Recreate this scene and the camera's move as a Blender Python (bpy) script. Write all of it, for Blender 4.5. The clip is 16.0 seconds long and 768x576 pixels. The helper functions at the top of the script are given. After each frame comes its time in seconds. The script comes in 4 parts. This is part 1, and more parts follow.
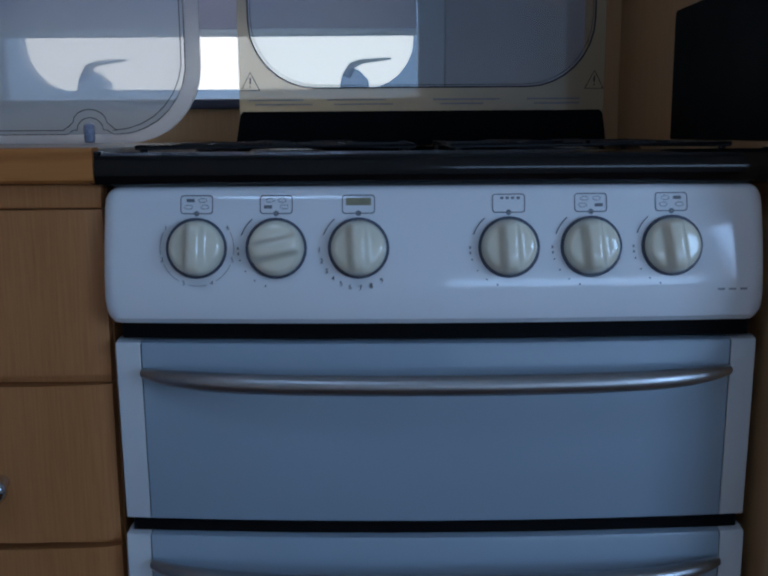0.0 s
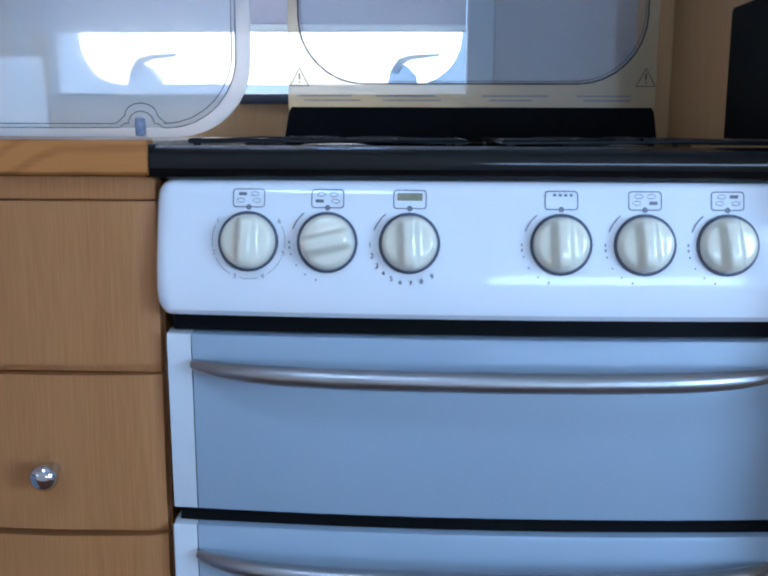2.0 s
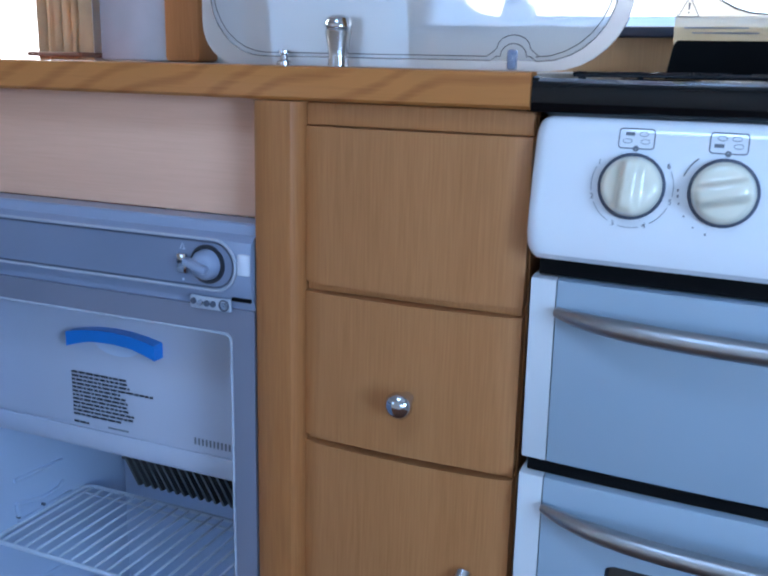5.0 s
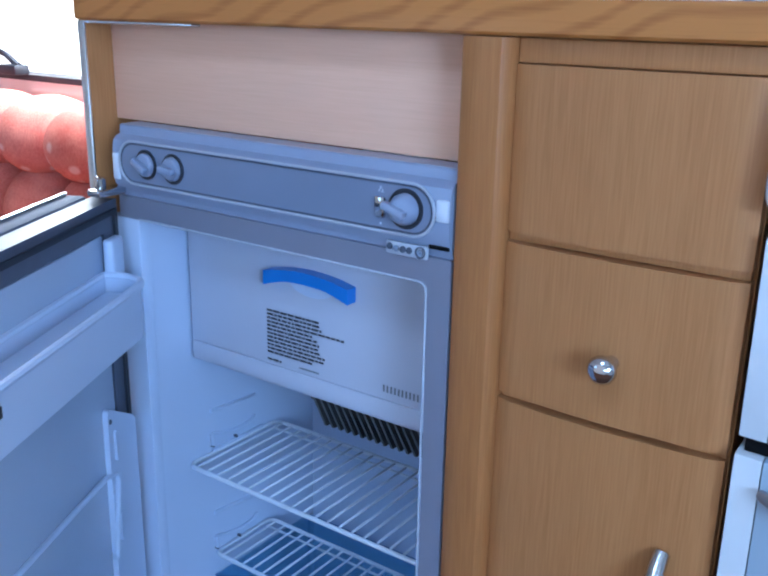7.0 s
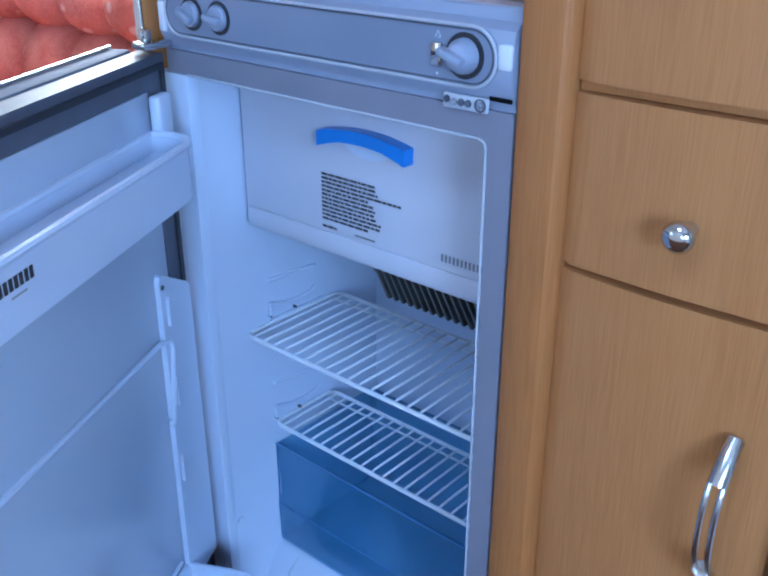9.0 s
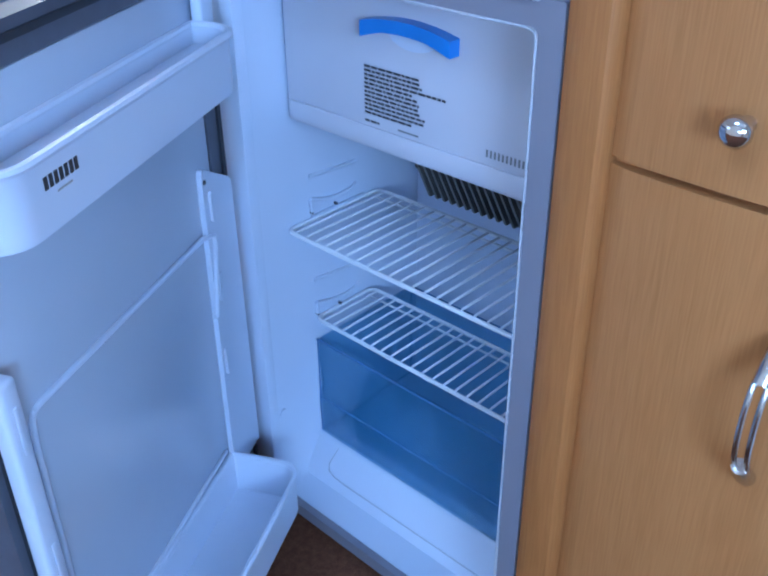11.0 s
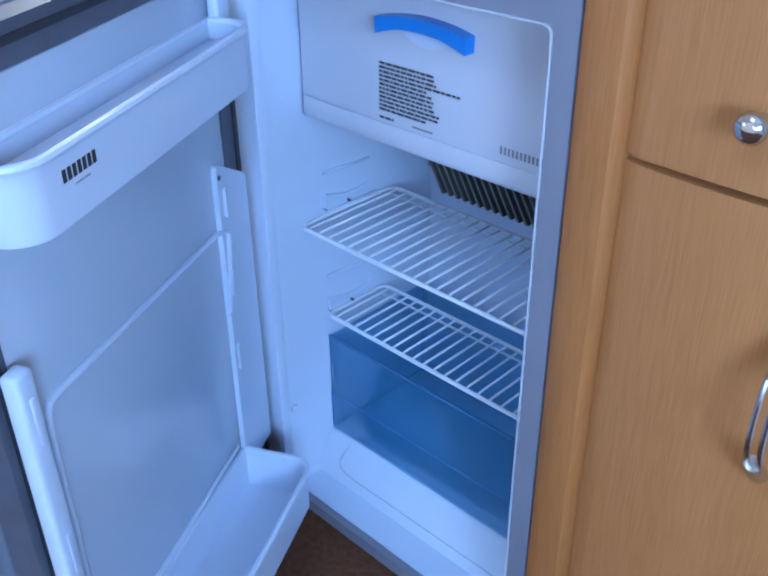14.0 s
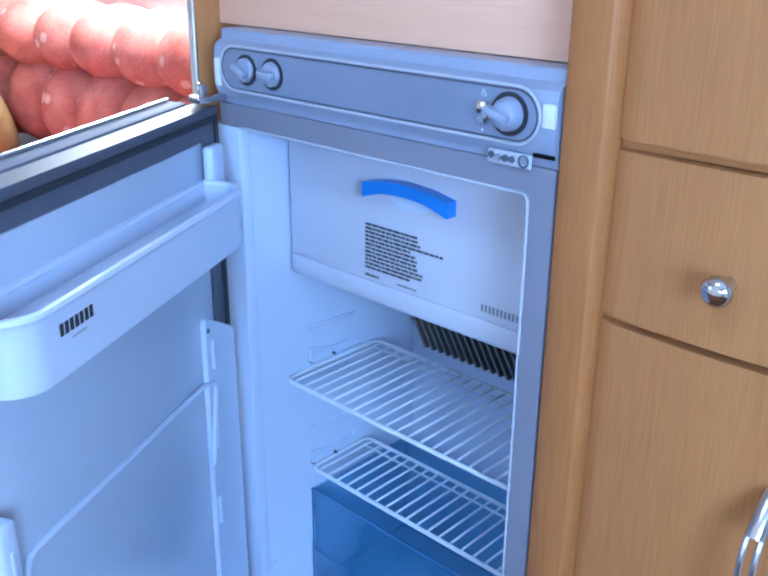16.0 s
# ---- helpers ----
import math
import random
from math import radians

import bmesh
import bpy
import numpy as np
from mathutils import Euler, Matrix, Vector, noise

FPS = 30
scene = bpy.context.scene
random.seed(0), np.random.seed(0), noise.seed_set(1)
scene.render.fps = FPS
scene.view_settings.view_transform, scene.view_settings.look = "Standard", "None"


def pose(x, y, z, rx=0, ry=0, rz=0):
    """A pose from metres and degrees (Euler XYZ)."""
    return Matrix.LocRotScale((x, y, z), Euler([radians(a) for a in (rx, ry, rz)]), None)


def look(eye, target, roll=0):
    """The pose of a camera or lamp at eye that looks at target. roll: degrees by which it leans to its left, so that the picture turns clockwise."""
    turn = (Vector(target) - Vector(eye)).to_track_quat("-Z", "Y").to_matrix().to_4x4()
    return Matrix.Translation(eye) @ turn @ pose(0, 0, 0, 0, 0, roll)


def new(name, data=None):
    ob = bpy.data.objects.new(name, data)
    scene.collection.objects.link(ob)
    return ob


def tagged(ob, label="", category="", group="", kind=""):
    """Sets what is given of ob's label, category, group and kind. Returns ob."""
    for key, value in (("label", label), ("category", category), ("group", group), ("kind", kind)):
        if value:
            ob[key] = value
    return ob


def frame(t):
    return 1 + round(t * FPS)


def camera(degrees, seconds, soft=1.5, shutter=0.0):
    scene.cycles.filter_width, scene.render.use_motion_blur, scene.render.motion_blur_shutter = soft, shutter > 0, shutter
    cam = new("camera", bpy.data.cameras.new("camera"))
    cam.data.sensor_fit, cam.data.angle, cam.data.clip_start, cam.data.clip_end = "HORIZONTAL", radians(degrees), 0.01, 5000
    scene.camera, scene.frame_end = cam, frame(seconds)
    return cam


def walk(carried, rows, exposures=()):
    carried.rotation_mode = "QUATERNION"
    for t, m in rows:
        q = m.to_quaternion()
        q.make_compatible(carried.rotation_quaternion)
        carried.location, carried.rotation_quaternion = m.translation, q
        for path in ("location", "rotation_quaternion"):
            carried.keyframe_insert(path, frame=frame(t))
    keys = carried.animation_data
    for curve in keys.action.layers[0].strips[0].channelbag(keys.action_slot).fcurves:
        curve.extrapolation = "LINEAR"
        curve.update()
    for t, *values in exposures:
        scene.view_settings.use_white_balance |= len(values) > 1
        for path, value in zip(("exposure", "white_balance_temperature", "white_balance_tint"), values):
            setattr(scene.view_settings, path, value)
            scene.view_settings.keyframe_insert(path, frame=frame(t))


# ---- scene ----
cam = camera(46.2, 16.0, 2.3)
# seconds, x, y, z, yaw, pitch, roll
PATH = [
    (0.0, -0.0386, 0.0314, 0.9611, 0.05, -9.78, -0.39),
    (0.5, -0.0402, 0.0314, 0.9609, -0.03, -9.74, -0.31),
    (1.0, -0.0415, 0.0301, 0.9605, -0.03, -9.64, -0.25),
    (1.5, -0.0449, 0.0312, 0.9597, 0.60, -9.71, -0.13),
    (2.0, -0.0486, 0.0318, 0.9591, 2.40, -9.90, 0.22),
    (2.5, -0.0582, 0.0356, 0.9579, 5.73, -10.41, 0.79),
    (3.0, -0.0591, 0.0478, 0.9572, 9.48, -11.25, 0.53),
    (3.5, -0.0680, 0.0531, 0.9559, 12.70, -11.83, 0.80),
    (4.0, -0.0738, 0.0560, 0.9556, 15.41, -12.35, 0.84),
    (4.5, -0.0851, 0.0517, 0.9551, 19.21, -13.06, 1.22),
    (5.0, -0.0883, 0.0648, 0.9544, 23.30, -13.93, 1.33),
    (7.5, -0.1189, 0.1094, 0.9357, 37.57, -18.34, 1.06),
    (8.0, -0.1151, 0.1352, 0.9168, 39.31, -19.91, 0.89),
    (8.5, -0.1223, 0.1479, 0.9127, 40.42, -23.16, 0.07),
    (9.0, -0.1262, 0.1481, 0.9105, 41.13, -24.98, -0.06),
    (11.5, -0.1342, 0.1458, 0.9010, 44.36, -33.19, -0.92),
    (12.0, -0.1378, 0.1477, 0.8967, 44.70, -35.22, -1.06),
    (12.5, -0.1392, 0.1471, 0.8959, 44.87, -36.37, -1.24),
    (13.0, -0.1390, 0.1458, 0.8962, 44.86, -35.76, -1.27),
    (13.5, -0.1369, 0.1417, 0.8977, 44.76, -33.95, -1.01),
    (14.0, -0.1302, 0.1402, 0.9031, 44.56, -31.25, -0.66),
    (14.5, -0.1293, 0.1367, 0.9064, 44.36, -29.11, -0.39),
    (15.0, -0.1259, 0.1323, 0.9114, 44.01, -26.28, -0.02),
    (15.5, -0.1219, 0.1283, 0.9119, 43.55, -23.65, 0.26),
    (16.0, -0.1192, 0.1247, 0.9160, 43.25, -21.68, 0.43),
]
EXPOSURES = [(0.0, -2.15, 6400, 10), (0.5, -1.65, 6400, 10), (1.0, -1.15, 6400, 10), (1.5, -0.68, 6400, 10), (2.0, -0.62, 6400, 10), (3.5, -0.68, 6250, 10), (5.0, -0.55, 6150, 10), (7.5, -0.12, 5950, 10), (9.0, 0.02, 5980, 10), (11.5, 0.1, 6050, 10), (13.5, 0.12, 6050, 10), (15.0, 0.40, 6000, 10), (16.0, 0.40, 5960, 10)]


def aimed(x, y, z, yaw, pitch, roll):
    """Yaw to the left of +y, pitch up, roll about the line of sight, in degrees."""
    a, b = radians(yaw), radians(pitch)
    ahead = Vector((-math.sin(a) * math.cos(b), math.cos(a) * math.cos(b), math.sin(b)))
    return look((x, y, z), Vector((x, y, z)) + ahead, roll)


walk(cam, [(t, aimed(x, y, z, w, p, r)) for t, x, y, z, w, p, r in PATH], EXPOSURES)

# ---- light ----
world = bpy.data.worlds.new("sky")
scene.world = world
world.use_nodes = True
wn, wl = world.node_tree.nodes, world.node_tree.links
sky = wn.new("ShaderNodeTexSky")
sky.sky_type, sky.sun_disc = "NISHITA", False
sky.sun_elevation, sky.sun_rotation = radians(46), radians(167)
wn["Background"].inputs[1].default_value = 0.12
wl.new(sky.outputs[0], wn["Background"].inputs[0])

SUN = bpy.data.lights.new("sun", "SUN")
SUN.energy, SUN.angle, SUN.color = 4.0, radians(0.5), (1.0, 0.93, 0.84)
sun = new("sun", SUN)
sun.matrix_world = look((0.5, -2.2, 2.4), (0, 0, 0))


def window_lamp(name, at, to, w, h, watts, colour):
    lamp = bpy.data.lights.new(name, "AREA")
    lamp.shape, lamp.size, lamp.size_y, lamp.energy, lamp.color = "RECTANGLE", w, h, watts, colour
    ob = new(name, lamp)
    ob.matrix_world = look(at, to)
    return ob


DAY = (0.36, 0.60, 1.0)
window_lamp("window_light", (0.62, -1.13, 0.88), (0.62, 0.0, 0.88), 0.95, 0.17, 9, DAY)
window_lamp("window_light", (-1.67, -1.13, 1.02), (-1.67, 0.0, 0.85), 0.58, 0.38, 3, DAY)
# Added rear lamp, out of view, to brighten the fridge from the side.
window_lamp("window_light", (1.25, -0.50, 1.10), (-0.3, 0.45, 0.65), 0.74, 0.50, 45, DAY)
window_lamp("window_light", (-1.485, 1.17, 1.12), (-1.485, 0.9, 0.75), 0.70, 0.50, 30, (0.8, 0.9, 1.0))
# Unseen roof lamp, added for the light that falls from above.
window_lamp("top_fill_lamp", (-0.35, -0.35, 1.93), (-0.35, -0.34, 0.0), 0.40, 0.40, 12, DAY)


# ---- materials ----
def material(name):
    m = bpy.data.materials.new(name)
    m.use_nodes = True
    return m, m.node_tree.nodes, m.node_tree.links, m.node_tree.nodes["Principled BSDF"]


def ramp(n, stops):
    r = n.new("ShaderNodeValToRGB")
    while len(r.color_ramp.elements) < len(stops):
        r.color_ramp.elements.new(0.5)
    for e, (at, c) in zip(r.color_ramp.elements, stops):
        e.position, e.color = at, (*c, 1)
    return r


def coords(n, l, scale, rot=(0, 0, 0)):
    tc, mp = n.new("ShaderNodeTexCoord"), n.new("ShaderNodeMapping")
    mp.inputs["Scale"].default_value = scale
    mp.inputs["Rotation"].default_value = rot
    l.new(tc.outputs["Object"], mp.inputs["Vector"])
    return mp


def plain(name, colour, rough=0.5, metal=0.0, vary=0.06, size=12.0, bump=0.0, fine=400.0, coat=0.0, spec=0.5):
    """One surface with faint blotches, uneven gloss and a fine relief."""
    m, n, l, b = material(name)
    mp = coords(n, l, (1, 1, 1))
    no = n.new("ShaderNodeTexNoise")
    no.inputs["Scale"].default_value, no.inputs["Detail"].default_value = size, 6
    l.new(mp.outputs[0], no.inputs["Vector"])
    lo, hi = [max(0, c * (1 - vary)) for c in colour], [min(1, c * (1 + vary)) for c in colour]
    r = ramp(n, [(0.3, lo), (0.7, hi)])
    l.new(no.outputs[0], r.inputs[0])
    l.new(r.outputs[0], b.inputs["Base Color"])
    rr = n.new("ShaderNodeMapRange")
    rr.inputs[3].default_value, rr.inputs[4].default_value = rough * 0.8, min(1, rough * 1.2)
    l.new(no.outputs[0], rr.inputs[0])
    l.new(rr.outputs[0], b.inputs["Roughness"])
    b.inputs["Metallic"].default_value = metal
    b.inputs["Coat Weight"].default_value = coat
    b.inputs["Coat Roughness"].default_value = 0.06
    b.inputs["Specular IOR Level"].default_value = spec
    if bump:
        f = n.new("ShaderNodeTexNoise")
        f.inputs["Scale"].default_value, f.inputs["Detail"].default_value = fine, 3
        l.new(mp.outputs[0], f.inputs["Vector"])
        bu = n.new("ShaderNodeBump")
        bu.inputs["Strength"].default_value, bu.inputs["Distance"].default_value = bump, 0.001
        l.new(f.outputs[0], bu.inputs["Height"])
        l.new(bu.outputs[0], b.inputs["Normal"])
    return m


def wood(name, light, dark, along="z", rough=0.46, figure=0.0, coat=0.06):
    """Veneer: long pores, broad tone bands, and a cathedral figure where asked."""
    m, n, l, b = material(name)
    k = {"x": (7, 210, 210), "y": (210, 7, 210), "z": (210, 210, 7)}[along]
    mp = coords(n, l, k)
    pores = n.new("ShaderNodeTexNoise")
    pores.inputs["Scale"].default_value, pores.inputs["Detail"].default_value = 3.0, 8
    l.new(mp.outputs[0], pores.inputs["Vector"])
    broad = n.new("ShaderNodeTexNoise")
    bm_ = coords(n, l, tuple(v / 16 for v in k))
    broad.inputs["Scale"].default_value, broad.inputs["Detail"].default_value = 1.6, 4
    l.new(bm_.outputs[0], broad.inputs["Vector"])
    mix = n.new("ShaderNodeMath")
    mix.operation = "MULTIPLY_ADD"
    mix.inputs[1].default_value = 0.62
    half = n.new("ShaderNodeMath")
    half.operation = "MULTIPLY"
    half.inputs[1].default_value = 0.38
    l.new(broad.outputs[0], half.inputs[0])
    l.new(pores.outputs[0], mix.inputs[0])
    l.new(half.outputs[0], mix.inputs[2])
    out = mix.outputs[0]
    if figure:
        fm = coords(n, l, (1, 1, 1), (0, radians(17), 0))
        sx = n.new("ShaderNodeSeparateXYZ")
        l.new(fm.outputs[0], sx.inputs[0])
        fl = n.new("ShaderNodeTexNoise")
        fl.inputs["Scale"].default_value, fl.inputs["Detail"].default_value = 7.0, 1.5
        l.new(fm.outputs[0], fl.inputs["Vector"])
        swirl = n.new("ShaderNodeMath")
        swirl.operation = "MULTIPLY"
        swirl.inputs[1].default_value = 22.0
        l.new(fl.outputs[0], swirl.inputs[0])
        ph = n.new("ShaderNodeMath")
        ph.operation = "MULTIPLY_ADD"
        ph.inputs[1].default_value = 330.0
        l.new(sx.outputs[2], ph.inputs[0])
        l.new(swirl.outputs[0], ph.inputs[2])
        sn = n.new("ShaderNodeMath")
        sn.operation = "SINE"
        l.new(ph.outputs[0], sn.inputs[0])
        wv = n.new("ShaderNodeMapRange")
        wv.inputs[1].default_value, wv.inputs[2].default_value = -1.0, 0.1
        l.new(sn.outputs[0], wv.inputs[0])
        ad = n.new("ShaderNodeMath")
        ad.operation = "MULTIPLY_ADD"
        ad.inputs[1].default_value = figure
        l.new(wv.outputs[0], ad.inputs[0])
        sc_ = n.new("ShaderNodeMath")
        sc_.operation = "MULTIPLY"
        sc_.inputs[1].default_value = 1 - figure
        l.new(out, sc_.inputs[0])
        l.new(sc_.outputs[0], ad.inputs[2])
        out = ad.outputs[0]
    r = ramp(n, [(0.32, dark), (0.62, light)])
    l.new(out, r.inputs[0])
    l.new(r.outputs[0], b.inputs["Base Color"])
    b.inputs["Roughness"].default_value = rough
    b.inputs["Coat Weight"].default_value = coat
    b.inputs["Coat Roughness"].default_value = 0.2
    b.inputs["Specular IOR Level"].default_value = 0.28
    bu = n.new("ShaderNodeBump")
    bu.inputs["Strength"].default_value, bu.inputs["Distance"].default_value = 0.12, 0.001
    l.new(pores.outputs[0], bu.inputs["Height"])
    l.new(bu.outputs[0], b.inputs["Normal"])
    return m


def brushed(name, colour, along="x", rough=0.28):
    m, n, l, b = material(name)
    mp = coords(n, l, {"x": (4, 300, 300), "z": (300, 300, 4)}[along])
    no = n.new("ShaderNodeTexNoise")
    no.inputs["Scale"].default_value, no.inputs["Detail"].default_value = 2, 5
    l.new(mp.outputs[0], no.inputs["Vector"])
    r = ramp(n, [(0.2, [c * 0.86 for c in colour]), (0.8, colour)])
    l.new(no.outputs[0], r.inputs[0])
    l.new(r.outputs[0], b.inputs["Base Color"])
    rr = n.new("ShaderNodeMapRange")
    rr.inputs[3].default_value, rr.inputs[4].default_value = rough * 0.8, rough * 1.3
    l.new(no.outputs[0], rr.inputs[0])
    l.new(rr.outputs[0], b.inputs["Roughness"])
    b.inputs["Metallic"].default_value = 1.0
    return m


def see_through(name, tint, clear=0.8, gloss=0.05, haze=(0.8, 0.85, 0.9), back=0.0):
    """Thin pane: mostly clear, a little milky, with the mirror of its surface."""
    m, n, l, b = material(name)
    n.remove(b)
    tr, di, gl = n.new("ShaderNodeBsdfTransparent"), n.new("ShaderNodeBsdfDiffuse"), n.new("ShaderNodeBsdfGlossy")
    tr.inputs[0].default_value, di.inputs[0].default_value = (*tint, 1), (*haze, 1)
    gl.inputs["Roughness"].default_value = gloss
    m1, m2 = n.new("ShaderNodeMixShader"), n.new("ShaderNodeMixShader")
    m1.inputs[0].default_value = clear
    tl, m0 = n.new("ShaderNodeBsdfTranslucent"), n.new("ShaderNodeMixShader")
    tl.inputs[0].default_value = (*haze, 1)
    m0.inputs[0].default_value = back
    l.new(di.outputs[0], m0.inputs[1])
    l.new(tl.outputs[0], m0.inputs[2])
    l.new(m0.outputs[0], m1.inputs[1])
    l.new(tr.outputs[0], m1.inputs[2])
    fr = n.new("ShaderNodeLayerWeight")
    fr.inputs[0].default_value = 0.5
    pw = n.new("ShaderNodeMath")
    pw.operation = "POWER"
    pw.inputs[1].default_value = 5
    l.new(fr.outputs["Facing"], pw.inputs[0])
    k = n.new("ShaderNodeMath")
    k.operation, k.use_clamp = "MULTIPLY_ADD", True
    k.inputs[1].default_value, k.inputs[2].default_value = 0.9, 0.09
    l.new(pw.outputs[0], k.inputs[0])
    l.new(k.outputs[0], m2.inputs[0])
    l.new(m1.outputs[0], m2.inputs[1])
    l.new(gl.outputs[0], m2.inputs[2])
    l.new(m2.outputs[0], n["Material Output"].inputs[0])
    return m


def translucent(name, colour, share=0.5, rough=0.4):
    """Thin plastic or cloth that lets some of the daylight behind it through."""
    m, n, l, b = material(name)
    no = n.new("ShaderNodeTexNoise")
    no.inputs["Scale"].default_value, no.inputs["Detail"].default_value = 30, 5
    l.new(coords(n, l, (1, 1, 1)).outputs[0], no.inputs["Vector"])
    r = ramp(n, [(0.3, [c * 0.93 for c in colour]), (0.7, colour)])
    l.new(no.outputs[0], r.inputs[0])
    l.new(r.outputs[0], b.inputs["Base Color"])
    b.inputs["Roughness"].default_value = rough
    tl, mx = n.new("ShaderNodeBsdfTranslucent"), n.new("ShaderNodeMixShader")
    l.new(r.outputs[0], tl.inputs[0])
    mx.inputs[0].default_value = share
    l.new(b.outputs[0], mx.inputs[1])
    l.new(tl.outputs[0], mx.inputs[2])
    l.new(mx.outputs[0], n["Material Output"].inputs[0])
    return m


def glow(name, colour, strength):
    m, n, l, b = material(name)
    n.remove(b)
    e = n.new("ShaderNodeEmission")
    e.inputs[0].default_value, e.inputs[1].default_value = (*colour, 1), strength
    l.new(e.outputs[0], n["Material Output"].inputs[0])
    return m


BEECH = wood("beech_veneer", (0.465, 0.195, 0.068), (0.375, 0.145, 0.046), "z")
BEECH_POST = wood("beech_lipping", (0.44, 0.171, 0.054), (0.35, 0.125, 0.036), "z")
KITCHEN_WALL = wood("kitchen_wall_veneer", (0.70, 0.42, 0.20), (0.60, 0.34, 0.155), "z")
BEECH_WALL = wood("wall_veneer", (0.62, 0.36, 0.17), (0.50, 0.27, 0.115), "z")
OAK_EDGE = wood("worktop_edge_wood", (0.50, 0.185, 0.046), (0.36, 0.118, 0.026), "x", 0.42, 0.26, 0.1)
TOP_LAM = plain("worktop_laminate", (0.42, 0.33, 0.26), 0.4, vary=0.15, size=60, bump=0.1)
PALE_PANEL = wood("pale_foil", (0.80, 0.46, 0.31), (0.75, 0.42, 0.275), "x", 0.65, 0.0, 0.0)
ENAMEL = plain("white_enamel", (0.80, 0.81, 0.82), 0.12, vary=0.015, size=5, coat=0.6)
CREAM = plain("cream_plastic", (0.80, 0.74, 0.58), 0.16, vary=0.02, size=30, coat=0.7)
BLACK = plain("black_enamel", (0.003, 0.0034, 0.004), 0.10, vary=0.2, size=20, spec=0.4)
BLACK_SATIN = plain("black_satin_steel", (0.004, 0.0042, 0.0045), 0.5, vary=0.2, size=20, spec=0.05)
BLACK_MATT = plain("black_gap", (0.003, 0.003, 0.0035), 0.6, vary=0.2, size=30, bump=0.1, spec=0.1)
IRON = plain("black_wire", (0.02, 0.02, 0.022), 0.2, vary=0.2, size=80, bump=0.3)
DOOR_GREY = plain("door_glass_grey", (0.31, 0.385, 0.45), 0.34, vary=0.03, size=4, coat=0.1)
DOOR_TRIM = plain("white_trim", (0.64, 0.66, 0.67), 0.25, vary=0.02, size=10)
STEEL = brushed("brushed_steel", (0.45, 0.45, 0.45), "x", 0.36)
CHROME = plain("chrome", (0.62, 0.62, 0.63), 0.07, 1.0, vary=0.03, size=40)
STEEL_V = brushed("handle_steel", (0.66, 0.64, 0.62), "z", 0.22)
INK = plain("print_ink", (0.03, 0.03, 0.035), 0.5, vary=0.1, size=100)
INK_PALE = plain("print_ink_pale", (0.30, 0.31, 0.33), 0.5, vary=0.1, size=100)
INK_GREY = plain("print_grey", (0.17, 0.18, 0.20), 0.5, vary=0.1, size=100)
INK_OLIVE = plain("print_olive", (0.27, 0.25, 0.16), 0.5, vary=0.1, size=100)
OVEN_GLASS = plain("oven_window", (0.006, 0.006, 0.007), 0.06, vary=0.1, size=10, coat=0.6)
LID_GLASS = see_through("lid_glass", (0.88, 0.93, 0.96), 0.93, 0.02)
LID_WHITE = see_through("lid_border_print", (0.9, 0.93, 0.95), 0.55, 0.05, (0.97, 0.82, 0.55), 0.7)
SINK_GLASS = see_through("sink_cover_glass", (0.96, 0.98, 1.0), 0.66, 0.02, (0.90, 0.96, 1.0), 0.45)
CATCH_CLEAR = see_through("clear_blue_plastic", (0.64, 0.79, 0.97), 0.45, 0.1, (0.55, 0.70, 0.90), 0.6)
SINK_WHITE = see_through("sink_cover_print", (0.9, 0.93, 0.95), 0.22, 0.05, (0.95, 0.97, 1.0), 0.85)
PANE = see_through("window_pane", (0.97, 0.98, 1.0), 0.97, 0.02)
FRAME_PLASTIC = translucent("window_frame_plastic", (0.84, 0.91, 0.97), 0.82)
NAVY = plain("dark_rail", (0.03, 0.04, 0.07), 0.4, vary=0.1, size=40)
RUBBER = plain("rubber_seal", (0.018, 0.02, 0.028), 0.55, vary=0.2, size=50, bump=0.2)
GASKET = plain("door_gasket", (0.075, 0.085, 0.115), 0.5, vary=0.15, size=40, bump=0.1)
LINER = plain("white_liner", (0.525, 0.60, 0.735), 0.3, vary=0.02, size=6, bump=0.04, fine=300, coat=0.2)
# White liner greyed for shade; the door inside is the same plastic.
LINER_SHADED = plain("white_liner_shaded", (0.40, 0.465, 0.57), 0.22, vary=0.03, size=5, bump=0.03, fine=200, coat=0.4)
DOOR_SKIN = plain("grey_door_skin", (0.13, 0.15, 0.19), 0.75, vary=0.05, size=10, bump=0.05, spec=0.1)
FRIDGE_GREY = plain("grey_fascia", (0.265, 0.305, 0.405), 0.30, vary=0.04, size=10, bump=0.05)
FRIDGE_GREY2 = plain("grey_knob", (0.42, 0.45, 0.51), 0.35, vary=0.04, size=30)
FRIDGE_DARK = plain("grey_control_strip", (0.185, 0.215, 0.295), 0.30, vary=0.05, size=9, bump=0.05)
FRIDGE_FRAME = plain("grey_frame", (0.20, 0.20, 0.25), 0.4, vary=0.04, size=10)
FREEZER = plain("freezer_flap", (0.52, 0.53, 0.60), 0.35, vary=0.02, size=8, bump=0.03)
BLUE = plain("blue_plastic", (0.015, 0.20, 0.62), 0.3, vary=0.05, size=30)
WIRE_WHITE = plain("white_coated_wire", (0.68, 0.72, 0.78), 0.3, vary=0.03, size=60)
BIN_BLUE = see_through("salad_bin_blue", (0.80, 0.93, 0.99), 0.88, 0.12, (0.12, 0.40, 0.68))
